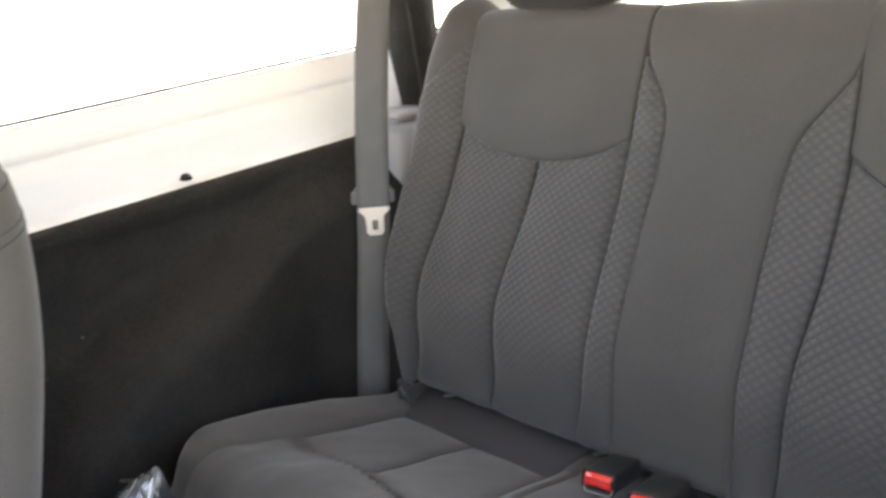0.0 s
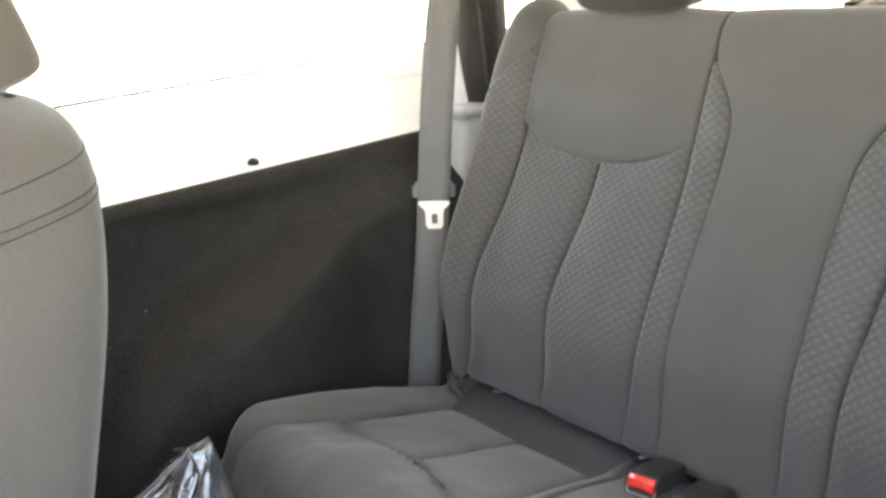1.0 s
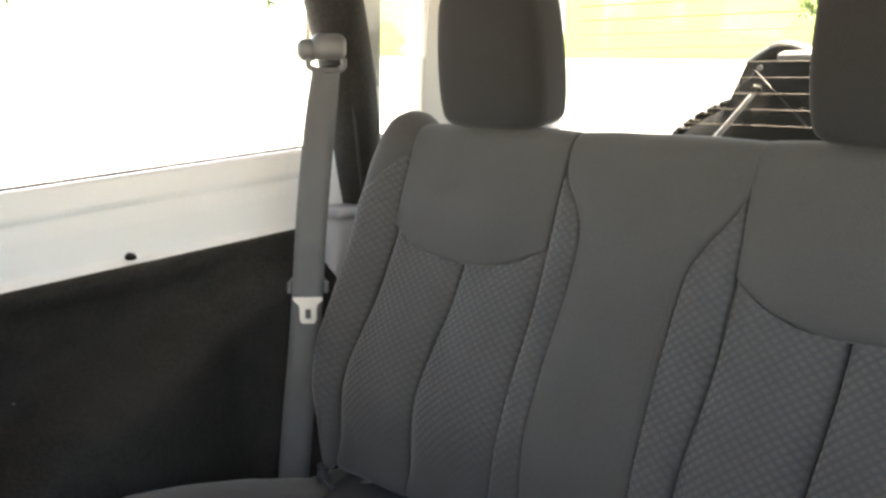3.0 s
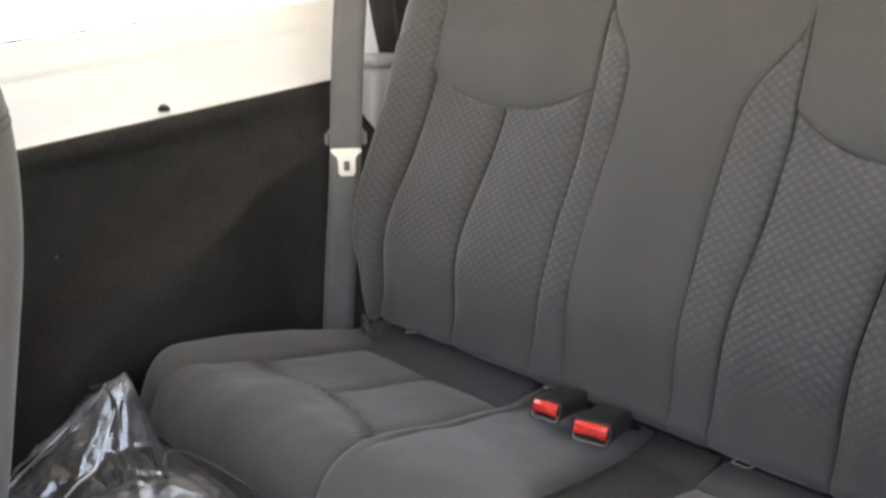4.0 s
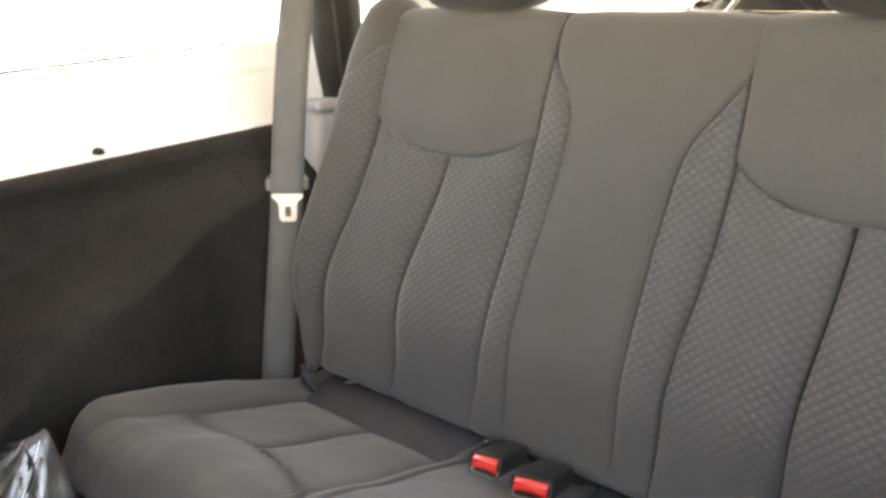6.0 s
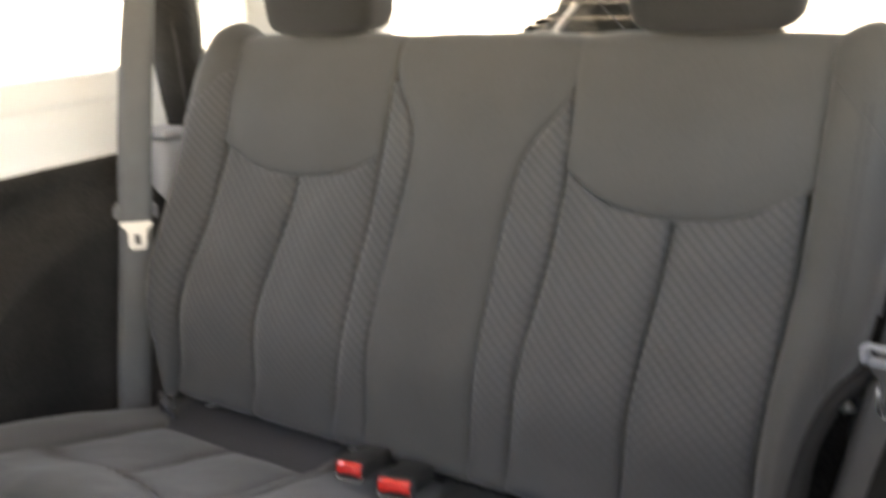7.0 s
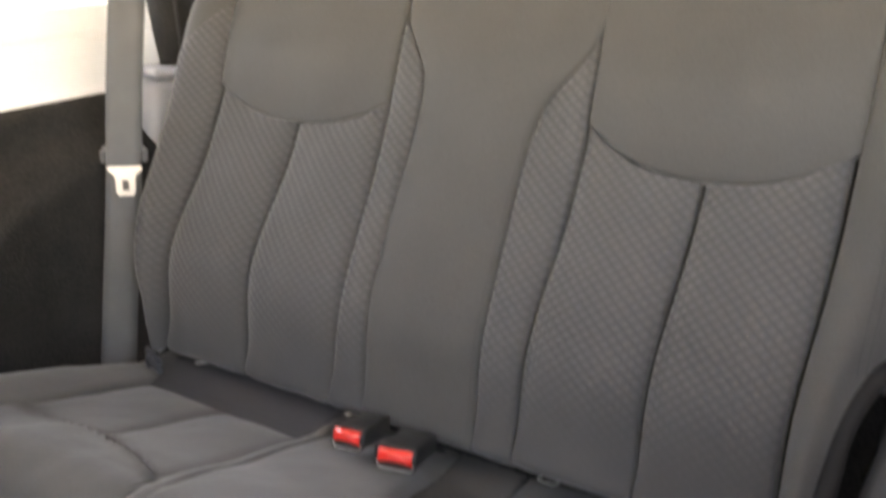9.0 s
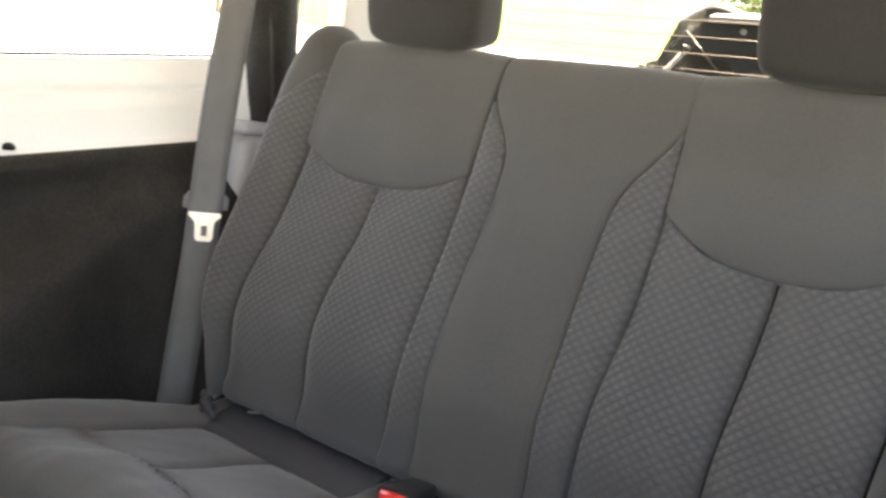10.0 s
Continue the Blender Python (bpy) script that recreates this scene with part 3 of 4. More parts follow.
for mirror in (False, True):
    turn = flip if mirror else (lambda rows: rows)
    sd, gap = (3.0, 0.0022) if mirror else (0.0, 0.0030)
    rim = OUT if mirror else OUT_RIGHT
    mid, last = (0.308, 0.476) if mirror else (SIDE_MID, SIDE_OUT)

    def arc_s(a, b, rise):
        return lambda s: arc_line(a + (b - a) * s, mirror) + rise

    def edge(base, off):
        f = inner_seam(mirror) if base == SIDE_IN else seam(base, mirror)
        return lambda q: f(q) + off * (0.65 + 0.35 * ease(0.0, 0.10, q))

    part("upper_pad", grid("upper_pad", turn(panel(BACK, edge(SIDE_IN, gap), edge(last + 0.004, 0), arc_s(SIDE_IN, last, 0.0006), fixed(0.688), crown=0.016, tuck=0.004, soft=0.010, seed=sd)), PLAIN), backrest, "plain grey cloth upper pad")
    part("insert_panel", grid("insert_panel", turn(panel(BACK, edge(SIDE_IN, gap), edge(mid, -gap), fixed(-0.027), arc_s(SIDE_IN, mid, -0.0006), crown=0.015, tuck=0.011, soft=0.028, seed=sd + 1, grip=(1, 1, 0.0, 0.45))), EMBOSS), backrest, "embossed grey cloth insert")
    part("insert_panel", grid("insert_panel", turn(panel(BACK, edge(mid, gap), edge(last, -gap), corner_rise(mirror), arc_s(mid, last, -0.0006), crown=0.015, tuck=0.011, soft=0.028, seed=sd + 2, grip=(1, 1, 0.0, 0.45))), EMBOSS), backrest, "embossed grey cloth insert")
    # side bolster: plain at the top; embossed cloth below on one side of the bench
    split = lambda s: 0.562 - 0.17 * s ** 0.9
    top_end = lambda s: 0.688 - 0.03 * s
    foot = (lambda s: -0.002 + 0.055 * s ** 1.2) if mirror else (lambda s: -0.004 + 0.012 * s)
    part("bolster_top", grid("bolster_top", turn(panel(BACK, edge(last, gap), rim, split, top_end, tuck=0.0035, soft=0.010, wrap=0.05, proud=0.024 if mirror else 0.018, roll=0.034 if mirror else 0.055, n=(30, 24), seed=sd + 4)), PLAIN), backrest)
    part("bolster", grid("bolster", turn(panel(BACK, edge(last, gap), rim, foot, split, tuck=0.010, soft=0.014, wrap=0.05, proud=0.026 if mirror else 0.020, roll=0.034 if mirror else 0.055, n=(30, 50), seed=sd + 3)), EMBOSS if mirror else PLAIN), backrest)

LEFT_LANE = curve((-0.05, 0.1, 0.2, 0.30, 0.40, 0.465, 0.50, 0.528, 0.70), (-0.088, -0.088, -0.091, -0.101, -0.098, -0.096, -0.112, -0.146, -0.148))
RIGHT_LANE = curve((-0.05, 0.1, 0.2, 0.25, 0.31, 0.40, 0.435, 0.465, 0.495, 0.518, 0.70), (0.085, 0.085, 0.085, 0.080, 0.074, 0.077, 0.083, 0.102, 0.126, 0.147, 0.148))
LEFT_SEAM, RIGHT_SEAM = inner_seam(True), inner_seam(False)
part("centre_panel", grid("centre_panel", panel(BACK, LEFT_LANE, RIGHT_LANE, fixed(-0.027), fixed(0.688), crown=0.014, tuck=0.004, soft=0.009, n=(40, 70), seed=7, grip=(1, 1, 0, 1)), PLAIN), backrest, "plain grey cloth centre panel")
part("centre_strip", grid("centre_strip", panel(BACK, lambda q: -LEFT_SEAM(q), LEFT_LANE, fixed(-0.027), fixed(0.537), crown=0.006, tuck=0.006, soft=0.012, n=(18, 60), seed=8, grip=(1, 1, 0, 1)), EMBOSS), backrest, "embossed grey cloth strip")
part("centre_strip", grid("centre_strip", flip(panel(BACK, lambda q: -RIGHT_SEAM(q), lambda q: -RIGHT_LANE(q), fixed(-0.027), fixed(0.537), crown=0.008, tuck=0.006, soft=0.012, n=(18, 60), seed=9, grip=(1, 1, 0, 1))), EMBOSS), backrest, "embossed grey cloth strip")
part("stitching", stitches("stitching", BACK, lambda q: RIGHT_LANE(q) - 0.006, 0.02, 0.47, 0.004), backrest, "grey stitching")
part("stitching", stitches("stitching", BACK, lambda q: RIGHT_LANE(q) + 0.005, 0.02, 0.46, 0.003), backrest, "grey stitching")
part("stitching", stitches("stitching", BACK, lambda q: LEFT_LANE(q) + 0.006, 0.02, 0.47, 0.004), backrest, "grey stitching")
part("stitching", stitches("stitching", BACK, fixed(0.512), 0.2, 0.52, 0.0168, thick=0.0009), backrest, "grey stitching")
part("stitching", stitches("stitching", BACK, fixed(0.504), 0.2, 0.52, 0.0183, thick=0.0009), backrest, "grey stitching")


# padding folds that the lower corner of the backrest squeezes out
for k, (u, y, z) in enumerate(((-0.492, -0.012, -0.012), (-0.478, -0.020, -0.022))):
    fold = spline([(u - 0.016, y + 0.012, z - 0.012), (u - 0.006, y - 0.004, z + 0.006), (u + 0.008, y - 0.008, z + 0.002), (u + 0.018, y + 0.006, z - 0.012)], 6)
    part("corner_fold", tube("corner_fold", fold, [0.0048 + 0.0013 * math.sin(2.1 * j + k) for j in range(len(fold))], STRIP, 12), bench, "dark crumpled cloth fold")


# headrests with their posts
def headrest_pad(wide, deep, tall, cloth):
    """Soft block with a distinct front face and sides, widest low down, narrower at the top."""
    rows = []
    for k in np.linspace(-1, 1, 40):
        z = tall / 2 * math.copysign(1 - (1 - abs(k)) ** 2.4, k)
        r = 2 * z / tall
        end = (1 - abs(r) ** (16 if r < 0 else 7)) ** 0.45 if abs(r) < 1 else 0.02
        side = 0.95 + 0.05 * float(ease(-tall / 2, -tall * 0.2, z)) - 0.13 * float(ease(-tall * 0.1, tall / 2, z))
        ring = []
        for a in np.linspace(0, 2 * math.pi, 56, endpoint=False):
            c, s = math.cos(a), math.sin(a)
            x, y = math.copysign(abs(c) ** 0.36, c), math.copysign(abs(s) ** 0.42, s)
            bow = 0.010 * (1 - x * x) * (1 if s < 0 else -0.4)
            ring.append((x * wide / 2 * side * (1 - 0.06 * y) * max(end, 0.05), y * deep / 2 * max(end, 0.1) - bow, z + tall / 2))
        rows.append(ring)
    rows = [[(0, 0, rows[0][0][2])] * 56] + rows + [[(0, 0, rows[-1][0][2])] * 56]
    return grid("headrest", rows, cloth, closed=True)


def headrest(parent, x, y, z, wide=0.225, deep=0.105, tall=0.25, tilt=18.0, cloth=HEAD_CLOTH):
    pad = part("headrest", headrest_pad(wide, deep, tall, cloth), parent, "plain grey cloth headrest with shade in its colour" if cloth is HEAD_CLOTH else "plain grey cloth headrest")
    pad.matrix_local = pose(x, y, z, tilt)
    for s in (-1, 1):
        part("post", tube("post", [(s * 0.06, 0, -0.06), (s * 0.06, 0, 0.02), (s * 0.06, 0, 0.08)], 0.0065, METAL, 12), pad, "steel headrest post")
        part("post_guide", rounded_box("post_guide", (0.034, 0.03, 0.012), BLACK, 0.004, 2, (s * 0.06, 0, -0.008)), pad, "black plastic post guide")
    return pad


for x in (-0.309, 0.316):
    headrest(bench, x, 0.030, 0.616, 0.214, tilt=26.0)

# cushion
CUSH_OUT = curve((-0.07, 0.0, 0.15, 0.25, 0.33, 0.39, 0.44, 0.47, 0.53), (0.532, 0.542, 0.546, 0.542, 0.528, 0.508, 0.485, 0.476, 0.472))
CUSH_OUT_RIGHT = lambda q: CUSH_OUT(q) - 0.017
PAD_LEFT = curve((-0.07, 0.0, 0.1, 0.2, 0.3, 0.36, 0.42, 0.47, 0.53), (-0.170, -0.160, -0.141, -0.120, -0.093, -0.080, -0.077, -0.084, -0.088))
SEAT_RIGHT = curve((-0.07, 0.0, 0.1, 0.2, 0.3, 0.36, 0.42, 0.47, 0.53), (0.140, 0.148, 0.157, 0.167, 0.182, 0.190, 0.200, 0.213, 0.240))
GROOVE = curve((-0.07, 0.0, 0.1, 0.2, 0.25, 0.29, 0.33, 0.36, 0.40, 0.53), (0.042, 0.048, 0.058, 0.077, 0.092, 0.108, 0.136, 0.161, 0.192, 0.240))
SIDE_LEFT = curve((-0.07, 0.0, 0.1, 0.19, 0.28, 0.36, 0.42, 0.53), (0.462, 0.459, 0.442, 0.427, 0.421, 0.425, 0.434, 0.452))
CUSH_SIDE = curve((-0.07, 0.0, 0.15, 0.28, 0.36, 0.53), (0.46, 0.463, 0.460, 0.445, 0.415, 0.36))
Q_END = 0.525

base_rows = []
for q in np.linspace(-0.065, Q_END, 44):
    f, h, nf, nh = SEAT.at(q)
    o = float(CUSH_OUT_RIGHT(q)) - 0.02
    base_rows.append([(u, -(f - nf * 0.028), h - nh * (0.028 if abs(u) < o - 0.04 else 0.07) - 0.05 * float(ease(0.10, 0.30, q) * ease(0.24, 0.36, abs(u)))) for u in np.linspace(-o, o, 30)])
o = 0.47
base_rows.append([(u, -0.30, -0.175) for u in np.linspace(-o, o, 30)])
base_rows.append([(u, 0.06, -0.14) for u in np.linspace(-o, o, 30)])
# Dark-coloured base, so that gaps in the cushion look shaded.
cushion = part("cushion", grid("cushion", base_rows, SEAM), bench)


def dip(u, q):
    """The cushion's front corners sag."""
    return -0.018 * np.exp(-((q - 0.34) / 0.10) ** 2) * ease(0.25, 0.38, u)


MID_LEFT = curve((-0.07, 0.0, 0.145, 0.275, 0.35), (0.304, 0.302, 0.281, 0.246, 0.225))
MID_RIGHT = curve((-0.07, 0.0, 0.145, 0.28, 0.35), (0.312, 0.313, 0.319, 0.333, 0.34))


def front_line(u, centre, mirror):
    """Where the inserts end: a bowed line across the cushion."""
    x = (u - centre) / 0.16
    if mirror:
        return 0.295 + np.where(x > 0, -0.024, 0.052) * np.abs(x) ** 1.9
    return 0.273 + np.where(x > 0, 0.045, 0.065) * np.abs(x) ** 2.3


def front_seam(a, b, centre, mirror):
    return lambda s: front_line(a + (b - a) * s, centre, mirror)


def puckered(high, centre, mirror):
    """Sagging cloth, drawn into small puckers along the front seam."""
    return lambda u, q: dip(u, q) + high * np.sin(u * 720) * np.exp(-np.abs(q - front_line(u, centre, mirror)) / 0.011)


for mirror in (False, True):
    turn = flip if mirror else (lambda rows: rows)
    inner = (lambda q: -PAD_LEFT(q)) if mirror else SEAT_RIGHT
    sd, inside = (20.0, 0.087) if mirror else (30.0, 0.178)
    flank = SIDE_LEFT if mirror else CUSH_SIDE
    corner, pucker = (0.421, 0.0034) if mirror else (0.446, 0.0008)
    mid, centre = (MID_LEFT, 0.246) if mirror else (MID_RIGHT, 0.333)
    back_end = 0.038 if mirror else 0.0135
    drawn = puckered(pucker, centre, mirror)
    part("cushion_insert", grid("cushion_insert", turn(panel(SEAT, inner, mid, fixed(back_end + 0.0005), front_seam(inside, centre, centre, mirror), crown=0.006, tuck=0.007, soft=0.02, lift=drawn, n=(64, 40), grip=(1, 1, 1, 0.5), seed=sd)), PLAIN), cushion)
    part("cushion_insert", grid("cushion_insert", turn(panel(SEAT, mid, flank, fixed(back_end + 0.0005), front_seam(centre, corner, centre, mirror), crown=0.006, tuck=0.007, soft=0.02, lift=drawn, n=(80, 40), grip=(1, 1, 1, 0.5), seed=sd + 1)), PLAIN), cushion)
    part("cushion_front", grid("cushion_front", turn(panel(SEAT, inner, lambda q, flank=flank: flank(q) + 0.002, front_seam(inside, corner, centre, mirror), fixed(Q_END), crown=0.006, tuck=0.005, soft=0.02, n=(150, 60), wrinkle=0.0025, grip=(1, 0.1, 0.5, 1), lift=drawn, seed=sd + 2)), PLAIN), cushion)
    part("cushion_back_strip", grid("cushion_back_strip", turn(panel(SEAT, fixed(0.15 if mirror else 0.145), fixed(0.486 if mirror else 0.47), fixed(-0.068), fixed(back_end), crown=0.004, tuck=0.006, soft=0.014, n=(30, 20), lift=lambda u, q, back_end=back_end, fall=-0.20 if mirror else 0.0: -0.001 - fall * (back_end - q), seed=sd + 3)), STRIP if mirror else PLAIN), cushion, "smooth dark cloth strip, backrest shade in its colour" if mirror else "")
    part("cushion_bolster", grid("cushion_bolster", turn(panel(SEAT, flank, CUSH_OUT if mirror else CUSH_OUT_RIGHT, fixed(-0.066), fixed(Q_END), tuck=0.008, soft=0.014, wrap=0.06, proud=0.013 if mirror else 0.008, n=(28, 60), lift=lambda u, q: 0.004 * np.exp(-((q - 0.10) / 0.16) ** 2) - 0.020 * np.exp(-((q - 0.34) / 0.10) ** 2), wrinkle=0.0025, seed=sd + 4)), PLAIN), cushion)
part("centre_pad", grid("centre_pad", panel(SEAT, PAD_LEFT, GROOVE, fixed(-0.06), fixed(Q_END), crown=0.014, tuck=0.010, soft=0.018, n=(120, 70), lift=lambda u, q: 0.003 - 0.006 * np.exp(-((u - PAD_LEFT(q) - 0.030) / 0.0045) ** 2) * ease(0.40, 0.32, q), wrinkle=0.0022, seed=41), PLAIN), cushion)
part("pleated_gusset", grid("pleated_gusset", panel(SEAT, GROOVE, SEAT_RIGHT, fixed(-0.06), fixed(0.40), crown=0.0, tuck=0.004, soft=0.01, n=(40, 220), lift=lambda u, q: -0.009 * ease(0.40, 0.2, q) * ease(0.0, 0.12, q) + 0.0014 * np.sin(q * 850 + u * 260), wrinkle=0.002, seed=42), GUSSET), cushion, "ribbed cloth gusset with groove shade in its colour")
part("stitching", stitches("stitching", SEAT, lambda q: GROOVE(q) - 0.012, 0.06, 0.34, 0.003), cushion, "grey stitching")
part("stitching", stitches("stitching", SEAT, lambda q: GROOVE(q) - 0.006, 0.06, 0.34, 0.000), cushion, "grey stitching")
part("stitching", stitches("stitching", SEAT, lambda q: PAD_LEFT(q) + 0.024, 0.03, 0.33, 0.008), cushion, "grey stitching")
part("stitching", stitches("stitching", SEAT, lambda q: CUSH_OUT_RIGHT(q) - 0.028, 0.0, 0.30, lambda q: 0.0088 + 0.004 * math.exp(-((q - 0.10) / 0.16) ** 2) - 0.020 * math.exp(-((q - 0.34) / 0.10) ** 2), thick=0.0009), cushion, "grey stitching")
part("stitching", stitches("stitching", SEAT, lambda q: CUSH_OUT_RIGHT(q) - 0.021, 0.0, 0.30, lambda q: 0.0068 + 0.004 * math.exp(-((q - 0.10) / 0.16) ** 2) - 0.020 * math.exp(-((q - 0.34) / 0.10) ** 2), thick=0.0009), cushion, "grey stitching")

for side_step, drop in ((-0.003, 0.004), (0.005, 0.006), (0.013, 0.003)):
    part("seam", seam_line("seam", SEAT, [(float(GROOVE(q)) + side_step, q) for q in np.linspace(0.05, 0.37, 40)], lambda q, drop=drop: -drop - 0.003 * float(ease(0.40, 0.2, q) * ease(0.02, 0.14, q)), 0.0014), cushion, "sewn seam with groove shade in its colour")

lining = []
for z, y in ((-0.16, 0.03), (-0.10, 0.05), (-0.03, 0.056), (0.05, 0.058), (0.12, 0.062), (0.20, 0.075), (0.30, 0.095)):
    lining.append([(u, y, z) for u in np.linspace(-0.55, 0.562, 12)])
part("backrest_lining", grid("backrest_lining", lining, CARPET), bench, "black carpeted lining under the backrest")

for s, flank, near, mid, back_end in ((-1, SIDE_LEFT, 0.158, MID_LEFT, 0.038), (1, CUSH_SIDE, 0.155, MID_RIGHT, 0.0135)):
    part("seam", seam_line("seam", SEAT, [(s * u, back_end) for u in np.linspace(near, 0.455, 20)], -0.0045), cushion, "sewn seam with groove shade in its colour")
    part("seam", seam_line("seam", SEAT, [(s * float(mid(q)), q) for q in np.linspace(back_end, 0.270, 16)], lambda q, mid=mid: -0.0045 + float(dip(mid(q), q))), cushion, "sewn seam with groove shade in its colour")
    part("seam", seam_line("seam", SEAT, [(s * float(flank(q)), q) for q in np.linspace(back_end, 0.30, 22)], lambda q, flank=flank: -0.0055 + float(dip(flank(q), q))), cushion, "sewn seam with groove shade in its colour")
part("seam", seam_line("seam", SEAT, [(-float(SIDE_LEFT(q)), q) for q in np.linspace(0.305, 0.41, 14)], lambda q: -0.004 - 0.019 * math.exp(-((q - 0.34) / 0.10) ** 2)), cushion, "sewn seam with groove shade in its colour")

# hinge cover beside the backrest, and steel anchors between backrest and cushion
for s in (-1, 1):
    strip = spline([(s * 0.562, 0.022, 0.262), (s * 0.546, 0.010, 0.236), (s * 0.518, -0.008, 0.198), (s * 0.501, -0.020, 0.15), (s * 0.496, -0.023, 0.095), (s * 0.493, -0.016, 0.04), (s * 0.490, -0.004, 0.000)], 6)
    if s > 0:
        part("hinge_cover", tube("hinge_cover", strip, np.linspace(0.009, 0.012, len(strip)), BAND, 10), bench, "dark edge band round the hinge")
    part("hinge_plate", rounded_box("hinge_plate", (0.010, 0.05, 0.27), BLACK, 0.004, 2, (s * 0.530, 0.085, 0.09)), bench, "black hinge plate")
    part("hinge_bolt", tube("hinge_bolt", [(s * 0.525, 0.062, 0.192), (s * 0.517, 0.050, 0.189)], 0.0055, METAL, 10), bench, "steel hinge bolt")
for u, wide in ((-0.407, 0.006), (-0.112, 0.006), (0.190, 0.022)):
    loop = spline([(u - wide / 2, 0.03, -0.004), (u - wide / 2, 0.003, -0.006), (u, 0.0, -0.006), (u + wide / 2, 0.003, -0.006), (u + wide / 2, 0.03, -0.004)], 5)
    part("steel_anchor", tube("steel_anchor", loop, 0.0010 if wide < 0.01 else 0.0007, METAL, 8), bench, "small steel anchor loop")


# ---- seat belts ----
def strap(name, path, faces, mat=WEB, wide=0.050, thick=0.0013):
    """Flat webbing along a path; faces gives the width direction at a few places."""
    p = spline(path, 10)
    t = np.linspace(0, 1, len(faces))
    d = np.stack([np.interp(np.linspace(0, 1, len(p)), t, np.asarray(faces, float)[:, k]) for k in range(3)], 1)
    way = np.gradient(p, axis=0)
    way /= np.linalg.norm(way, axis=1, keepdims=True)
    rows = []
    for a, w, g in zip(p, way, d):
        g = g - (g @ w) * w
        g = g / np.linalg.norm(g)
        n = np.cross(w, g)
        ring = [a + g * x * wide / 2 + n * (thick / 2 * y + 0.0012 * (1 - x * x)) for x, y in ((-1, -1), (-0.5, -1), (0, -1), (0.5, -1), (1, -1), (1, 1), (0.5, 1), (0, 1), (-0.5, 1), (-1, 1))]
        rows.append(ring)
    return grid(name, rows, mat, closed=True)


def tongue_plate():
    """Steel tongue: shoulders at the top, rounded foot, slot through it."""
    outline = [(-0.029, 0.0), (0.029, 0.0), (0.029, -0.006), (0.019, -0.014), (0.0165, -0.024), (0.0165, -0.046), (0.012, -0.053), (-0.012, -0.053), (-0.0165, -0.046), (-0.0165, -0.024), (-0.019, -0.014), (-0.029, -0.006)]
    slot = [(-0.0055, -0.024), (0.0055, -0.024), (0.0055, -0.026), (0.0055, -0.029), (0.0055, -0.033), (0.0055, -0.042), (0.0045, -0.0435), (-0.0045, -0.0435), (-0.0055, -0.042), (-0.0055, -0.033), (-0.0055, -0.029), (-0.0055, -0.026)]
    bm = bmesh.new()
    layers = []
    for y in (-0.0013, 0.0013):
        layers.append([[bm.verts.new((x, y, z)) for x, z in ring] for ring in (outline, slot)])
    n = len(outline)
    for i in range(n):
        j = (i + 1) % n
        (o0, s0), (o1, s1) = layers
        bm.faces.new((o0[i], o0[j], s0[j], s0[i]))
        bm.faces.new((o1[j], o1[i], s1[i], s1[j]))
        bm.faces.new((o0[j], o0[i], o1[i], o1[j]))
        bm.faces.new((s0[i], s0[j], s1[j], s1[i]))
    return from_bm("tongue", bm, METAL)


def tongue_unit(parent, at, turn_z, tip, bar_depth, plastic):
    """Tongue with its plastic handle; bar_depth: how far behind the plate the cross bars lie."""
    m = pose(*at, tip, 0, turn_z)
    t = part("tongue", tongue_plate(), parent, "bright steel belt tongue")
    t.matrix_local = m @ Matrix.Scale(0.9, 4)
    for z, tall in ((0.006, 0.011), (0.024, 0.006)):
        h = part("tongue_handle", rounded_box("tongue_handle", (0.064, 0.008, tall), plastic, 0.003, 3, (0, bar_depth, z)), parent, "grey plastic tongue handle")
        h.matrix_local = m
    for x in (-0.032, 0.032):
        h = part("tongue_handle", rounded_box("tongue_handle", (0.009, 0.014, 0.022), plastic, 0.004, 3, (x, bar_depth * 0.6, 0.013)), parent, "grey plastic tongue handle")
        h.matrix_local = m


belt = tagged(new("seat_belt"), "grey seat belt webbing hanging beside the bench with steel tongue", "seat belt", "rear seat belts")
FACE = (0.62, 0.78, 0.0)
part("webbing", strap("webbing", [(-0.603, 0.090, 0.965), (-0.606, 0.074, 0.85), (-0.606, 0.057, 0.71), (-0.603, 0.045, 0.60), (-0.599, 0.033, 0.50), (-0.594, 0.012, 0.36), (-0.588, -0.008, 0.22)], [(0.15, 0.95, 0.2), FACE, FACE, FACE, (0.6, 0.8, 0.0)], wide=0.055), belt)
tongue_unit(belt, (-0.592, 0.035, 0.570), 51.0, 0.0, 0.040, GREY)
part("belt_guide", rounded_box("belt_guide", (0.062, 0.035, 0.046), SHADE_GREY, 0.016, 4, (-0.606, 0.098, 1.004), (0, 0, 60)), belt, "grey plastic belt guide cover")
part("guide_bolt_cover", rounded_box("guide_bolt_cover", (0.040, 0.034, 0.040), SHADE_GREY, 0.016, 4, (-0.628, 0.070, 0.998), (0, 0, 50)), belt, "round grey bolt cover")
part("guide_loop", tube("guide_loop", spline([(-0.62, 0.064, 0.985), (-0.618, 0.066, 0.968), (-0.604, 0.09, 0.963), (-0.59, 0.115, 0.968), (-0.59, 0.118, 0.985)], 5), 0.0055, SHADE_GREY, 10), belt, "grey guide loop")

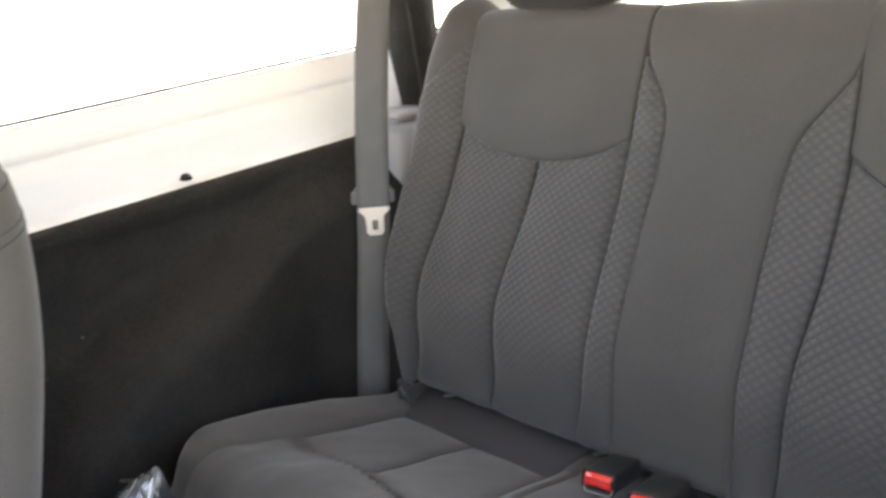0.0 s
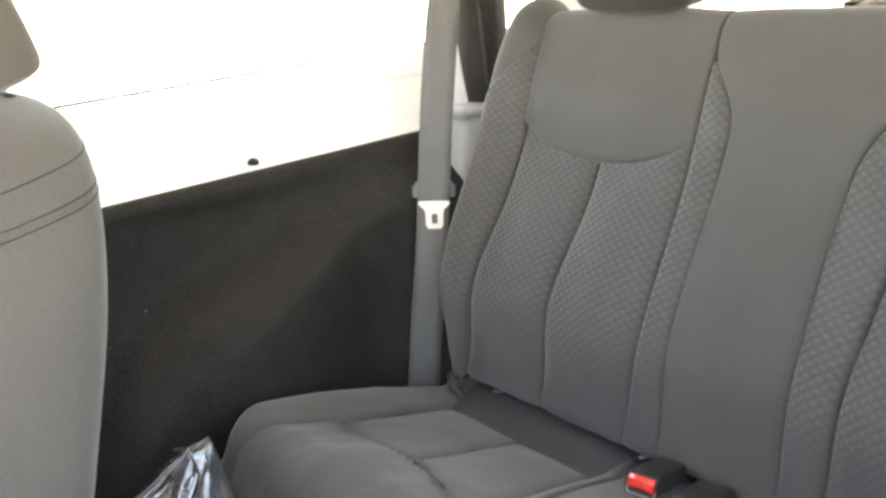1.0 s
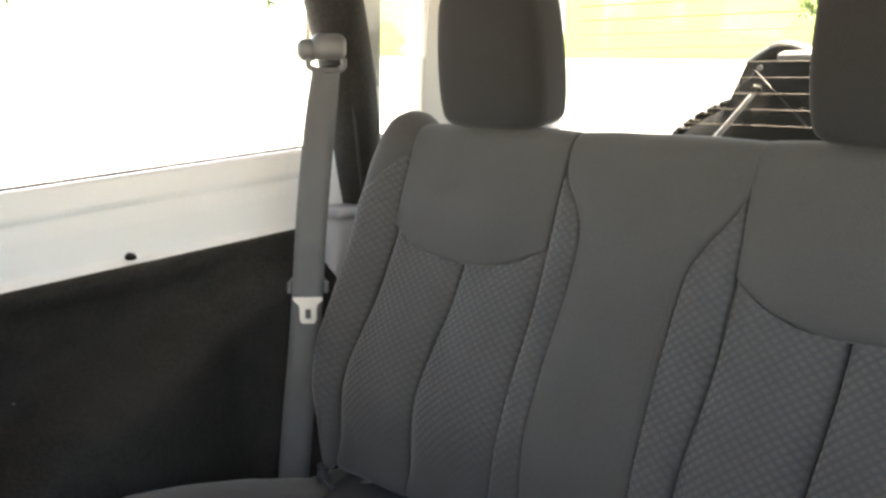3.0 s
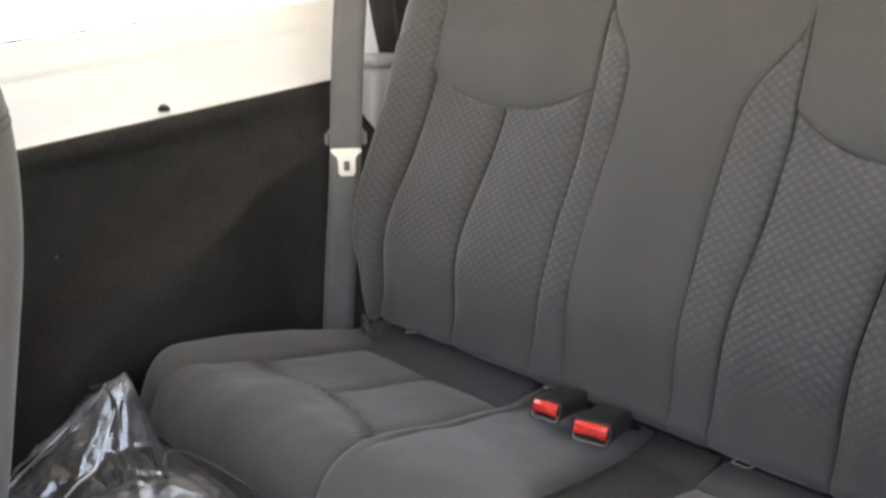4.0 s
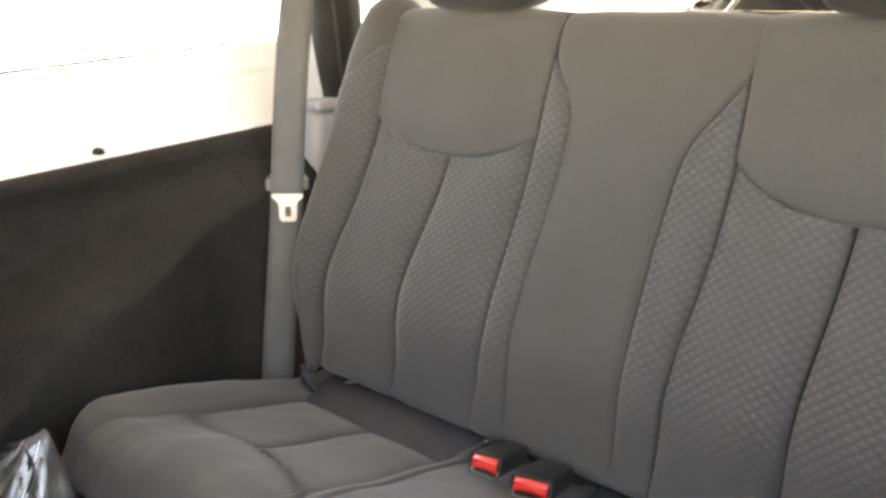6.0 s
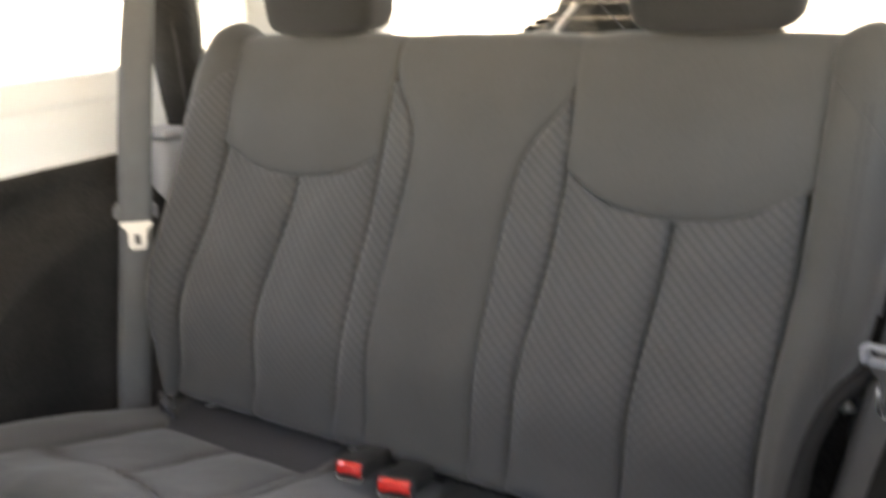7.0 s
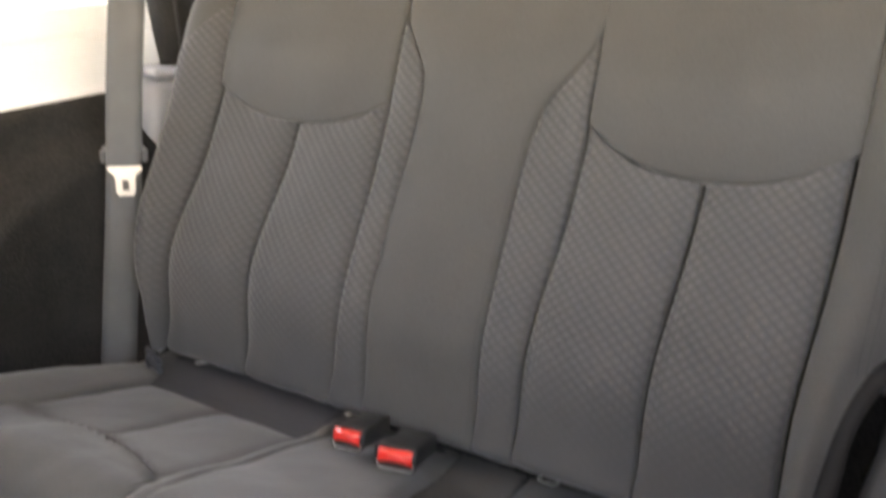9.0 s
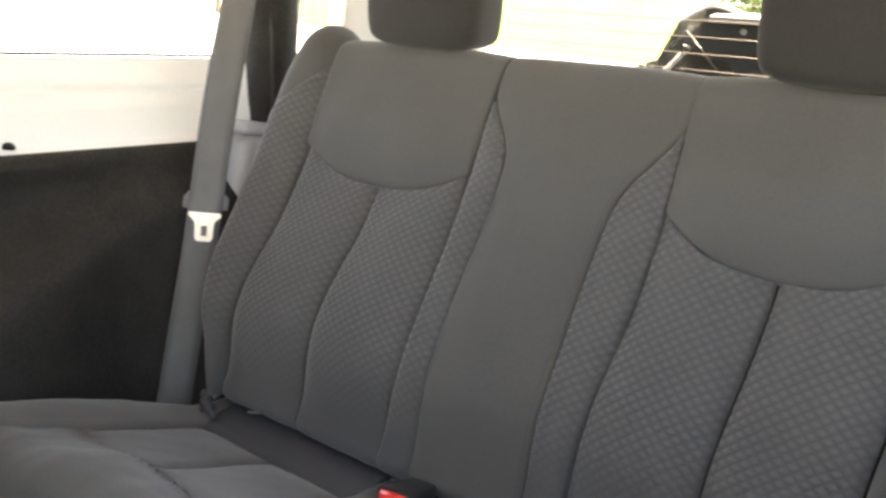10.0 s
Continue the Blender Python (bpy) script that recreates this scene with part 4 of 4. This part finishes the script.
belt = tagged(new("seat_belt"), "grey seat belt webbing slanting beside the bench over black carpet", "seat belt", "rear seat belts")
part("webbing", strap("webbing", [(0.640, 0.10, 0.97), (0.622, 0.09, 0.80), (0.602, 0.083, 0.69), (0.585, 0.08, 0.607), (0.568, 0.078, 0.50), (0.552, 0.065, 0.41), (0.535, 0.045, 0.31), (0.522, 0.035, 0.22)], [(0.9, -0.25, 0), (0.9, -0.3, 0), (0.92, -0.3, 0), (0.92, -0.3, 0)]), belt)
tongue_unit(belt, (0.572, 0.064, 0.530), -16.0, 14.0, 0.0, COVER)
rim = part("tongue_rim", tube("tongue_rim", [(-0.0095, -0.003, -0.012), (-0.0100, -0.003, -0.040), (-0.006, -0.003, -0.046), (0.006, -0.003, -0.046), (0.0100, -0.003, -0.040), (0.0095, -0.003, -0.012)], 0.0011, METAL, 6), belt, "bright steel slot rim")
rim.matrix_local = pose(0.566, 0.064, 0.520, 14, 0, -16)
part("belt_guide", rounded_box("belt_guide", (0.062, 0.035, 0.046), GREY, 0.016, 4, (0.63, 0.105, 1.004), (0, 0, 30)), belt, "grey plastic belt guide cover")

# padded bars that carry the belts, and the covers at their feet
for s in (-1, 1):
    bar = tagged(new("sport_bar"), "black padded roll bar behind the belt", "roll bar", "padded roll bars")
    inward = 0.0 if s < 0 else 0.045
    path = spline([(s * (k - inward), y, z) for k, y, z in ((0.668, 0.120, 1.30), (0.668, 0.155, 1.12), (0.672, 0.20, 0.95), (0.682, 0.232, 0.80), (0.690, 0.25, 0.70), (0.69, 0.26, 0.55))], 6)
    part("bar_pad", tube("bar_pad", path, np.interp(np.linspace(0, 1, len(path)), (0, 0.3, 0.7, 0.85, 1), (0.058, 0.053, 0.042, 0.034, 0.03)), TRIM, 20), bar)
    seam = path + np.array((-s * 0.036, -0.030, 0.0))
    part("zip", tube("zip", seam[2:-8], 0.003, BLACK, 6), bar, "black zip along the bar pad")
    cover = tagged(new("retractor_cover"), ("pale grey" if s < 0 else "black") + " plastic belt retractor cover under the bar", "belt cover", "belt retractor covers")
    shell = COVER if s < 0 else BLACK
    part("cover_body", rounded_box("cover_body", (0.085, 0.17, 0.17), shell, 0.028, 4, (s * 0.668, 0.205, 0.612), (0, 0, 0), 0.86), cover)
    part("cover_cap", rounded_box("cover_cap", (0.07, 0.13, 0.02), shell, 0.009, 3, (s * 0.668, 0.205, 0.703)), cover)

# small dark stud on the white ledge
stud = tagged(new("ledge_stud"), "small dark push stud on the white ledge", "stud")
bm = bmesh.new()
bmesh.ops.create_cone(bm, cap_ends=True, segments=16, radius1=0.011, radius2=0.007, depth=0.010)
bmesh.ops.bevel(bm, geom=bm.edges[:], offset=0.002, segments=2, affect="EDGES")
part("stud_head", from_bm("stud_head", bm, BLACK, True), stud).location = (-0.732, -0.222, 0.656)


# ---- buckles ----
def buckle(at, turn_z, tip, wide):
    ob = tagged(new("seat_belt_buckle"), "black seat belt buckle with red button on the cushion", "buckle", "rear belt buckles")
    ob.matrix_world = pose(*at, tip, 0, turn_z)
    part("buckle_body", rounded_box("buckle_body", (wide + 0.004, 0.078, 0.026), BLACK, 0.005, 3, (0, 0.041, 0.001), taper=0.95), ob)
    rim = [(x * (wide / 2 + 0.002), -0.001, z) for x, z in ((-0.9, 0.0135), (0.9, 0.0135), (1, 0.011), (1, -0.008), (0.9, -0.0125), (0, -0.0145), (-0.9, -0.0125), (-1, -0.008), (-1, 0.011), (-0.9, 0.0135))]
    part("bezel", tube("bezel", rim, 0.0016, BLACK, 8, cap=False), ob, "black bezel")
    bm = bmesh.new()
    bmesh.ops.create_grid(bm, x_segments=12, y_segments=16, size=0.5)
    for v in bm.verts:
        x, z = v.co.x, v.co.y
        v.co = (x * wide * 0.94, -0.001 + 0.008 * max(0.0, z - 0.12) - 0.0035 * (1 - (2 * x) ** 2) - 0.004 * (1 - abs(2 * z) ** 3), z * 0.0165 + 0.0045 + 0.003 * (1 - (2 * x) ** 2) * (0.5 - z) * 1.2)
    bmesh.ops.solidify(bm, geom=bm.faces[:], thickness=0.004)
    part("release_button", from_bm("release_button", bm, RED, True), ob, "red release button")
    part("steel_lip", tube("steel_lip", spline([(-wide * 0.50, -0.002, -0.004), (-wide * 0.48, -0.002, -0.0095), (-wide * 0.36, -0.0025, -0.0125), (wide * 0.36, -0.0025, -0.0125), (wide * 0.48, -0.002, -0.0095), (wide * 0.50, -0.002, -0.004)], 6), 0.0007, METAL, 6), ob, "thin steel lip")
    part("stalk", strap("stalk", [(0, 0.06, -0.004), (0, 0.10, -0.012), (0, 0.14, -0.03)], [(1, 0, 0), (1, 0, 0)], BLACK, 0.034, 0.004), ob, "black buckle stalk")


buckle((-0.030, -0.100, 0.325), 10, -10, 0.038)
buckle((0.046, -0.105, 0.324), 14, -10, 0.046)

# ---- front passenger seat, seen from behind its inner side ----
front = tagged(new("front_passenger_seat"), "grey cloth front seat with stitched side", "car seat")
front.location = (-0.385, -0.784, 0.0)


def seat_back_block(wide, deep, tall, foot):
    rows = []
    for k in np.linspace(-1, 1, 46):
        z = tall / 2 * math.copysign(1 - (1 - abs(k)) ** 2.0, k)
        r = 2 * z / tall
        end = (1 - abs(r) ** 6) ** 0.35 if abs(r) < 1 else 0.03
        wid = 1 - 0.16 * float(ease(0.2, 1.0, r))
        lean = 0.21 * (z + tall / 2) - 0.021
        ring = []
        for a in np.linspace(0, 2 * math.pi, 52, endpoint=False):
            c, s = math.cos(a), math.sin(a)
            x, y = math.copysign(abs(c) ** 0.5, c), math.copysign(abs(s) ** 0.6, s)
            ring.append((x * wide / 2 * wid * max(end, 0.06), y * deep / 2 * max(end, 0.1) * (1 - 0.08 * float(ease(0.2, 1, r))) + lean, z + tall / 2 + foot))
        rows.append(ring)
    return [[(0, np.mean([p[1] for p in rows[0]]), rows[0][0][2])] * 52] + rows + [[(0, np.mean([p[1] for p in rows[-1]]), rows[-1][0][2])] * 52]


block = seat_back_block(0.508, 0.165, 0.562, 0.268)
fb = part("backrest", grid("backrest", block, PLAIN, closed=True), front)


def seat_ring(level, shift):
    """A stitched line round the backrest, sloping down to the front."""
    pts = []
    arr = np.asarray(block)
    for j in range(arr.shape[1]):
        col = arr[1:-1, j]
        z = level + 0.30 * (col[:, 1].mean() - arr[20, :, 1].mean()) + shift
        i = int(np.argmin(np.abs(col[:, 2] - z)))
        i = min(max(i, 1), len(col) - 2)
        k = np.clip((z - col[i - 1, 2]) / max(col[i + 1, 2] - col[i - 1, 2], 1e-6), 0, 1)
        p = col[i - 1] * (1 - k) + col[i + 1] * k
        pts.append(p + np.append((p[:2] - (0, arr[i, :, 1].mean())) * 0.004, 0))
    return np.vstack([pts, pts[:1]])


for shift in (0.0, -0.028, -0.036):
    part("stitching", tube("stitching", seat_ring(0.765, shift), 0.0009, SEAM if shift == 0 else THREAD, 6, cap=False), fb, "stitched seam line")
headrest(front, 0.0, 0.096, 0.828, 0.25, 0.10, 0.20, 20.0, PLAIN)
part("cushion", rounded_box("cushion", (0.50, 0.50, 0.16), PLAIN, 0.055, 5, (0, -0.26, 0.30), (6, 0, 0)), front)
part("seat_frame", rounded_box("seat_frame", (0.44, 0.46, 0.20), BLACK, 0.02, 2, (0, -0.24, 0.12)), front, "black seat base")

console = tagged(new("centre_console"), "dark centre console with padded lid", "console")
part("console_body", rounded_box("console_body", (0.20, 0.60, 0.38), BLACK, 0.02, 3, (-0.02, -1.02, 0.19)), console)
part("console_lid", rounded_box("console_lid", (0.215, 0.34, 0.06), VINYL, 0.026, 4, (-0.03, -0.862, 0.402)), console, "padded grey lid")

# ---- clear plastic bag with dark things in it, on the floor before the bench ----
bag = tagged(new("plastic_bag"), "clear crumpled plastic bag with dark contents on the floor", "bag")


APEX = (-0.334, -0.512)
rnd = random.Random(5)
CREASES = [(rnd.uniform(-0.45, 0.1), rnd.uniform(-0.70, -0.49), rnd.uniform(-0.9, 0.9), rnd.uniform(0.05, 0.13), rnd.uniform(0.0015, 0.005)) for _ in range(44)]
RAYS = [(-2.75 + 0.30 * k + rnd.uniform(-0.08, 0.08), rnd.uniform(0.004, 0.009), rnd.uniform(0.20, 0.38)) for k in range(9)]


def bag_top(x, y):
    """Height of the bag's upper side: a flat heap with one corner drawn up to a point."""
    heap = (0.333 - 0.30 * max(0.0, -0.56 - y)) * max(0.0, 1 - abs((x + 0.08) / 0.325) ** 11) * max(0.0, 1 - abs((y + 0.606) / 0.153) ** 14)
    dx, dy = x - APEX[0], y - APEX[1]
    run = max(0.0, math.hypot(dx * (1.25 if dx < 0 else 2.6), dy * (0.75 if dy < 0 else 4.0)) - 0.006)
    return heap, max(0.411 - 0.95 * run, 0.0)


def crease_relief(x, y):
    """Sharp straight folds: some run down from the drawn-up corner, the rest lie at random."""
    dx, dy = x - APEX[0], y - APEX[1]
    far, ang, z = math.hypot(dx, dy), math.atan2(dy, dx), 0.0
    for a, high, reach in RAYS:
        off = abs((ang - a + math.pi) % (2 * math.pi) - math.pi) * far
        z += high * max(0.0, 1 - off / (0.003 + 0.011 * far)) * max(0.0, 1 - far / reach) * min(1.0, far * 16)
    for cx, cy, a, reach, high in CREASES:
        along, off = (x - cx) * math.cos(a) + (y - cy) * math.sin(a), abs((y - cy) * math.cos(a) - (x - cx) * math.sin(a))
        if off < 0.010 and abs(along) < reach:
            z += high * (1 - off / 0.010) * (1 - abs(along) / reach)
    return z


def crumpled(scale, lift, fold, seed):
    rows = []
    for y in np.linspace(-0.765, -0.448, 150):
        row = []
        for x in np.linspace(-0.52, 0.26, 320):
            heap, tent = bag_top(x, y)
            edge = min(1.0, heap * 8 + tent * 6)
            z = max(heap, tent if fold else tent * 0.78, 0.004) * scale
            dx = 0.0
            if fold:
                v = Vector((x * 8 + seed, y * 8, 0.3))
                z += edge * (crease_relief(x, y) + 0.006 * noise.noise(v) + 0.0014 * noise.noise(v * 2.3) + 0.0006 * noise.noise(v * 6.0) + (0.008 * (0.3 - abs(noise.noise(v * 3.2))) + 0.004 * (0.3 - abs(noise.noise(v * 8.0))) if tent > heap else 0.0))
                dx = 0.006 * noise.noise(v * 2.1 + Vector((7, 0, 0))) * edge
            else:
                z += 0.025 * noise.noise((x * 11 + seed, y * 11, 2.0)) * edge
            row.append((x + dx, y + dx * 0.6, z + lift))
        rows.append(row)
    return rows


part("film", grid("film", crumpled(1.0, 0.004, True, 1.7), FILM), bag, "clear shiny plastic film")
# Thin pale tubes paint highlights along the film's long folds.
for ang, start, end, bend in ((-1.98, 0.035, 0.25, 0.10), (-1.72, 0.025, 0.27, 0.05), (-1.02, 0.012, 0.12, -0.12), (-2.55, 0.02, 0.14, 0.08)):
    ridge = []
    for far in np.linspace(start, end, 26):
        x, y = APEX[0] + far * math.cos(ang + bend * far / end), APEX[1] + far * math.sin(ang + bend * far / end)
        ridge.append((x, y, max(bag_top(x, y)) + crease_relief(x, y) + 0.006))
    part("fold_glint", tube("fold_glint", ridge, 0.0004 + 0.0013 * np.sin(np.linspace(0.05, 0.95, 26) * math.pi), FOLD_GLINT, 6), bag, "sharp fold in the film with its highlight as pale colour")
part("contents", grid("contents", crumpled(0.88, 0.0, False, 4.2), CONTENT), bag, "dark packed contents")
for path in ([(-0.218, -0.533, 0.338), (-0.235, -0.518, 0.342), (-0.214, -0.505, 0.344), (-0.166, -0.497, 0.343), (-0.101, -0.49, 0.338)], [(-0.400, -0.53, 0.372), (-0.346, -0.535, 0.392), (-0.308, -0.54, 0.378), (-0.314, -0.55, 0.345)]):
    part("bag_cord", tube("bag_cord", [(x, y, z + 0.010) for x, y, z in spline(path, 8)], 0.0017, BLACK, 8), bag, "thin black cord along the bag")

# ---- behind the rear window: spare wheel, lamp bracket, wiper ----
wheel = tagged(new("spare_wheel"), "black spare tyre hung behind the tailgate", "tyre")
wheel.location = (-0.17, 1.06, 0.555)
prof = [(-0.10, 0.20), (-0.115, 0.24), (-0.12, 0.30), (-0.112, 0.345), (-0.095, 0.365), (-0.05, 0.374), (0, 0.376), (0.05, 0.374), (0.095, 0.365), (0.112, 0.345), (0.12, 0.30), (0.115, 0.24), (0.10, 0.20)]
rows = [[(r * math.cos(a), y, r * math.sin(a)) for a in np.linspace(0, 2 * math.pi, 72, endpoint=False)] for y, r in prof]
tyre = part("tyre", grid("tyre", rows, RUBBER, closed=True), wheel)
block_me = rounded_box("tread_block", (0.027, 0.046, 0.012), RUBBER, 0.003, 1, smooth=False)
for k in range(72):
    a = 2 * math.pi * k / 72
    for y in (-0.075, -0.025, 0.025, 0.075):
        b = part("tread_block", block_me, tyre)
        aa = a + (0.04 if y in (-0.025, 0.075) else 0)
        b.matrix_local = pose(0.379 * math.cos(aa), y, 0.379 * math.sin(aa), 0, 90 - math.degrees(aa), 0)
rows = [[(r * math.cos(a), y, r * math.sin(a)) for a in np.linspace(0, 2 * math.pi, 48, endpoint=False)] for y, r in ((-0.10, 0.21), (-0.06, 0.19), (-0.04, 0.12), (-0.05, 0.05), (-0.05, 0.001))]
part("rim", grid("rim", rows, BLACK, closed=True), wheel, "black wheel rim")

lamp = tagged(new("brake_lamp_bracket"), "dark grey high brake lamp bracket over the spare tyre", "lamp bracket")


def plate(name, ring, y0, y1, mat, bevel=0.003):
    """A flat piece cut to an outline, standing across the car."""
    bm = bmesh.new()
    lo, hi = ([bm.verts.new((x, y, z)) for x, z in ring] for y in (y0, y1))
    bm.faces.new(lo)
    bm.faces.new(hi[::-1])
    for i in range(len(ring)):
        j = (i + 1) % len(ring)
        bm.faces.new((lo[j], lo[i], hi[i], hi[j]))
    bmesh.ops.bevel(bm, geom=bm.edges[:], offset=bevel, segments=2, affect="EDGES")
    return from_bm(name, bm, mat)


part("bracket_plate", plate("bracket_plate", [(-0.40, 0.60), (0.14, 0.60), (0.032, 0.839), (0.006, 0.903), (-0.035, 1.0), (-0.225, 1.0), (-0.266, 0.903), (-0.292, 0.839)], 0.905, 0.93, SLATE), lamp)
# Flat black plate, slightly proud, painted in for the hollow's dark shade.
part("recess_shade", plate("recess_shade", [(-0.255, 0.84), (-0.36, 0.66), (0.10, 0.66), (-0.045, 0.84), (-0.105, 0.925), (-0.194, 0.934)], 0.900, 0.906, RUBBER, 0.002), lamp, "black plate for the shade in the bracket hollow")
# Pale slab paints in the bright sky reflection on the lamp's top.
part("lamp_top", rounded_box("lamp_top", (0.13, 0.06, 0.014), COVER, 0.004, 2, (-0.092, 0.922, 1.012), (14, 0, 0)), lamp, "lamp top, pale for the sky reflected in it")
part("lamp_housing", tube("lamp_housing", spline([(-0.228, 0.935, 0.985), (-0.198, 0.94, 1.008), (-0.165, 0.94, 1.022), (-0.125, 0.94, 1.014), (-0.06, 0.935, 0.99)], 5), 0.019, BLACK, 12), lamp, "black rounded lamp housing")
wiper = tagged(new("rear_wiper"), "grey rear wiper arms behind the glass", "wiper")
part("wiper_arm", tube("wiper_arm", [(-0.305, 0.868, 0.80), (-0.267, 0.868, 0.838), (-0.228, 0.868, 0.884), (-0.183, 0.868, 0.940)], [0.0065, 0.0065, 0.0055, 0.0045], COVER, 8), wiper)
part("wiper_blade", tube("wiper_blade", [(-0.220, 0.872, 0.942), (-0.189, 0.872, 0.977), (-0.130, 0.872, 0.921), (-0.070, 0.872, 0.865)], 0.0022, SLATE, 8), wiper)
for x in (-0.195, -0.085):
    part("screw", tube("screw", [(x, 0.906, 0.985), (x, 0.899, 0.985)], 0.006, COVER, 10), lamp, "pale screw head")
part("wiper_pivot", tube("wiper_pivot", [(-0.185, 0.848, 0.942), (-0.185, 0.878, 0.942)], 0.008, BLACK, 12), wiper, "black wiper pivot")
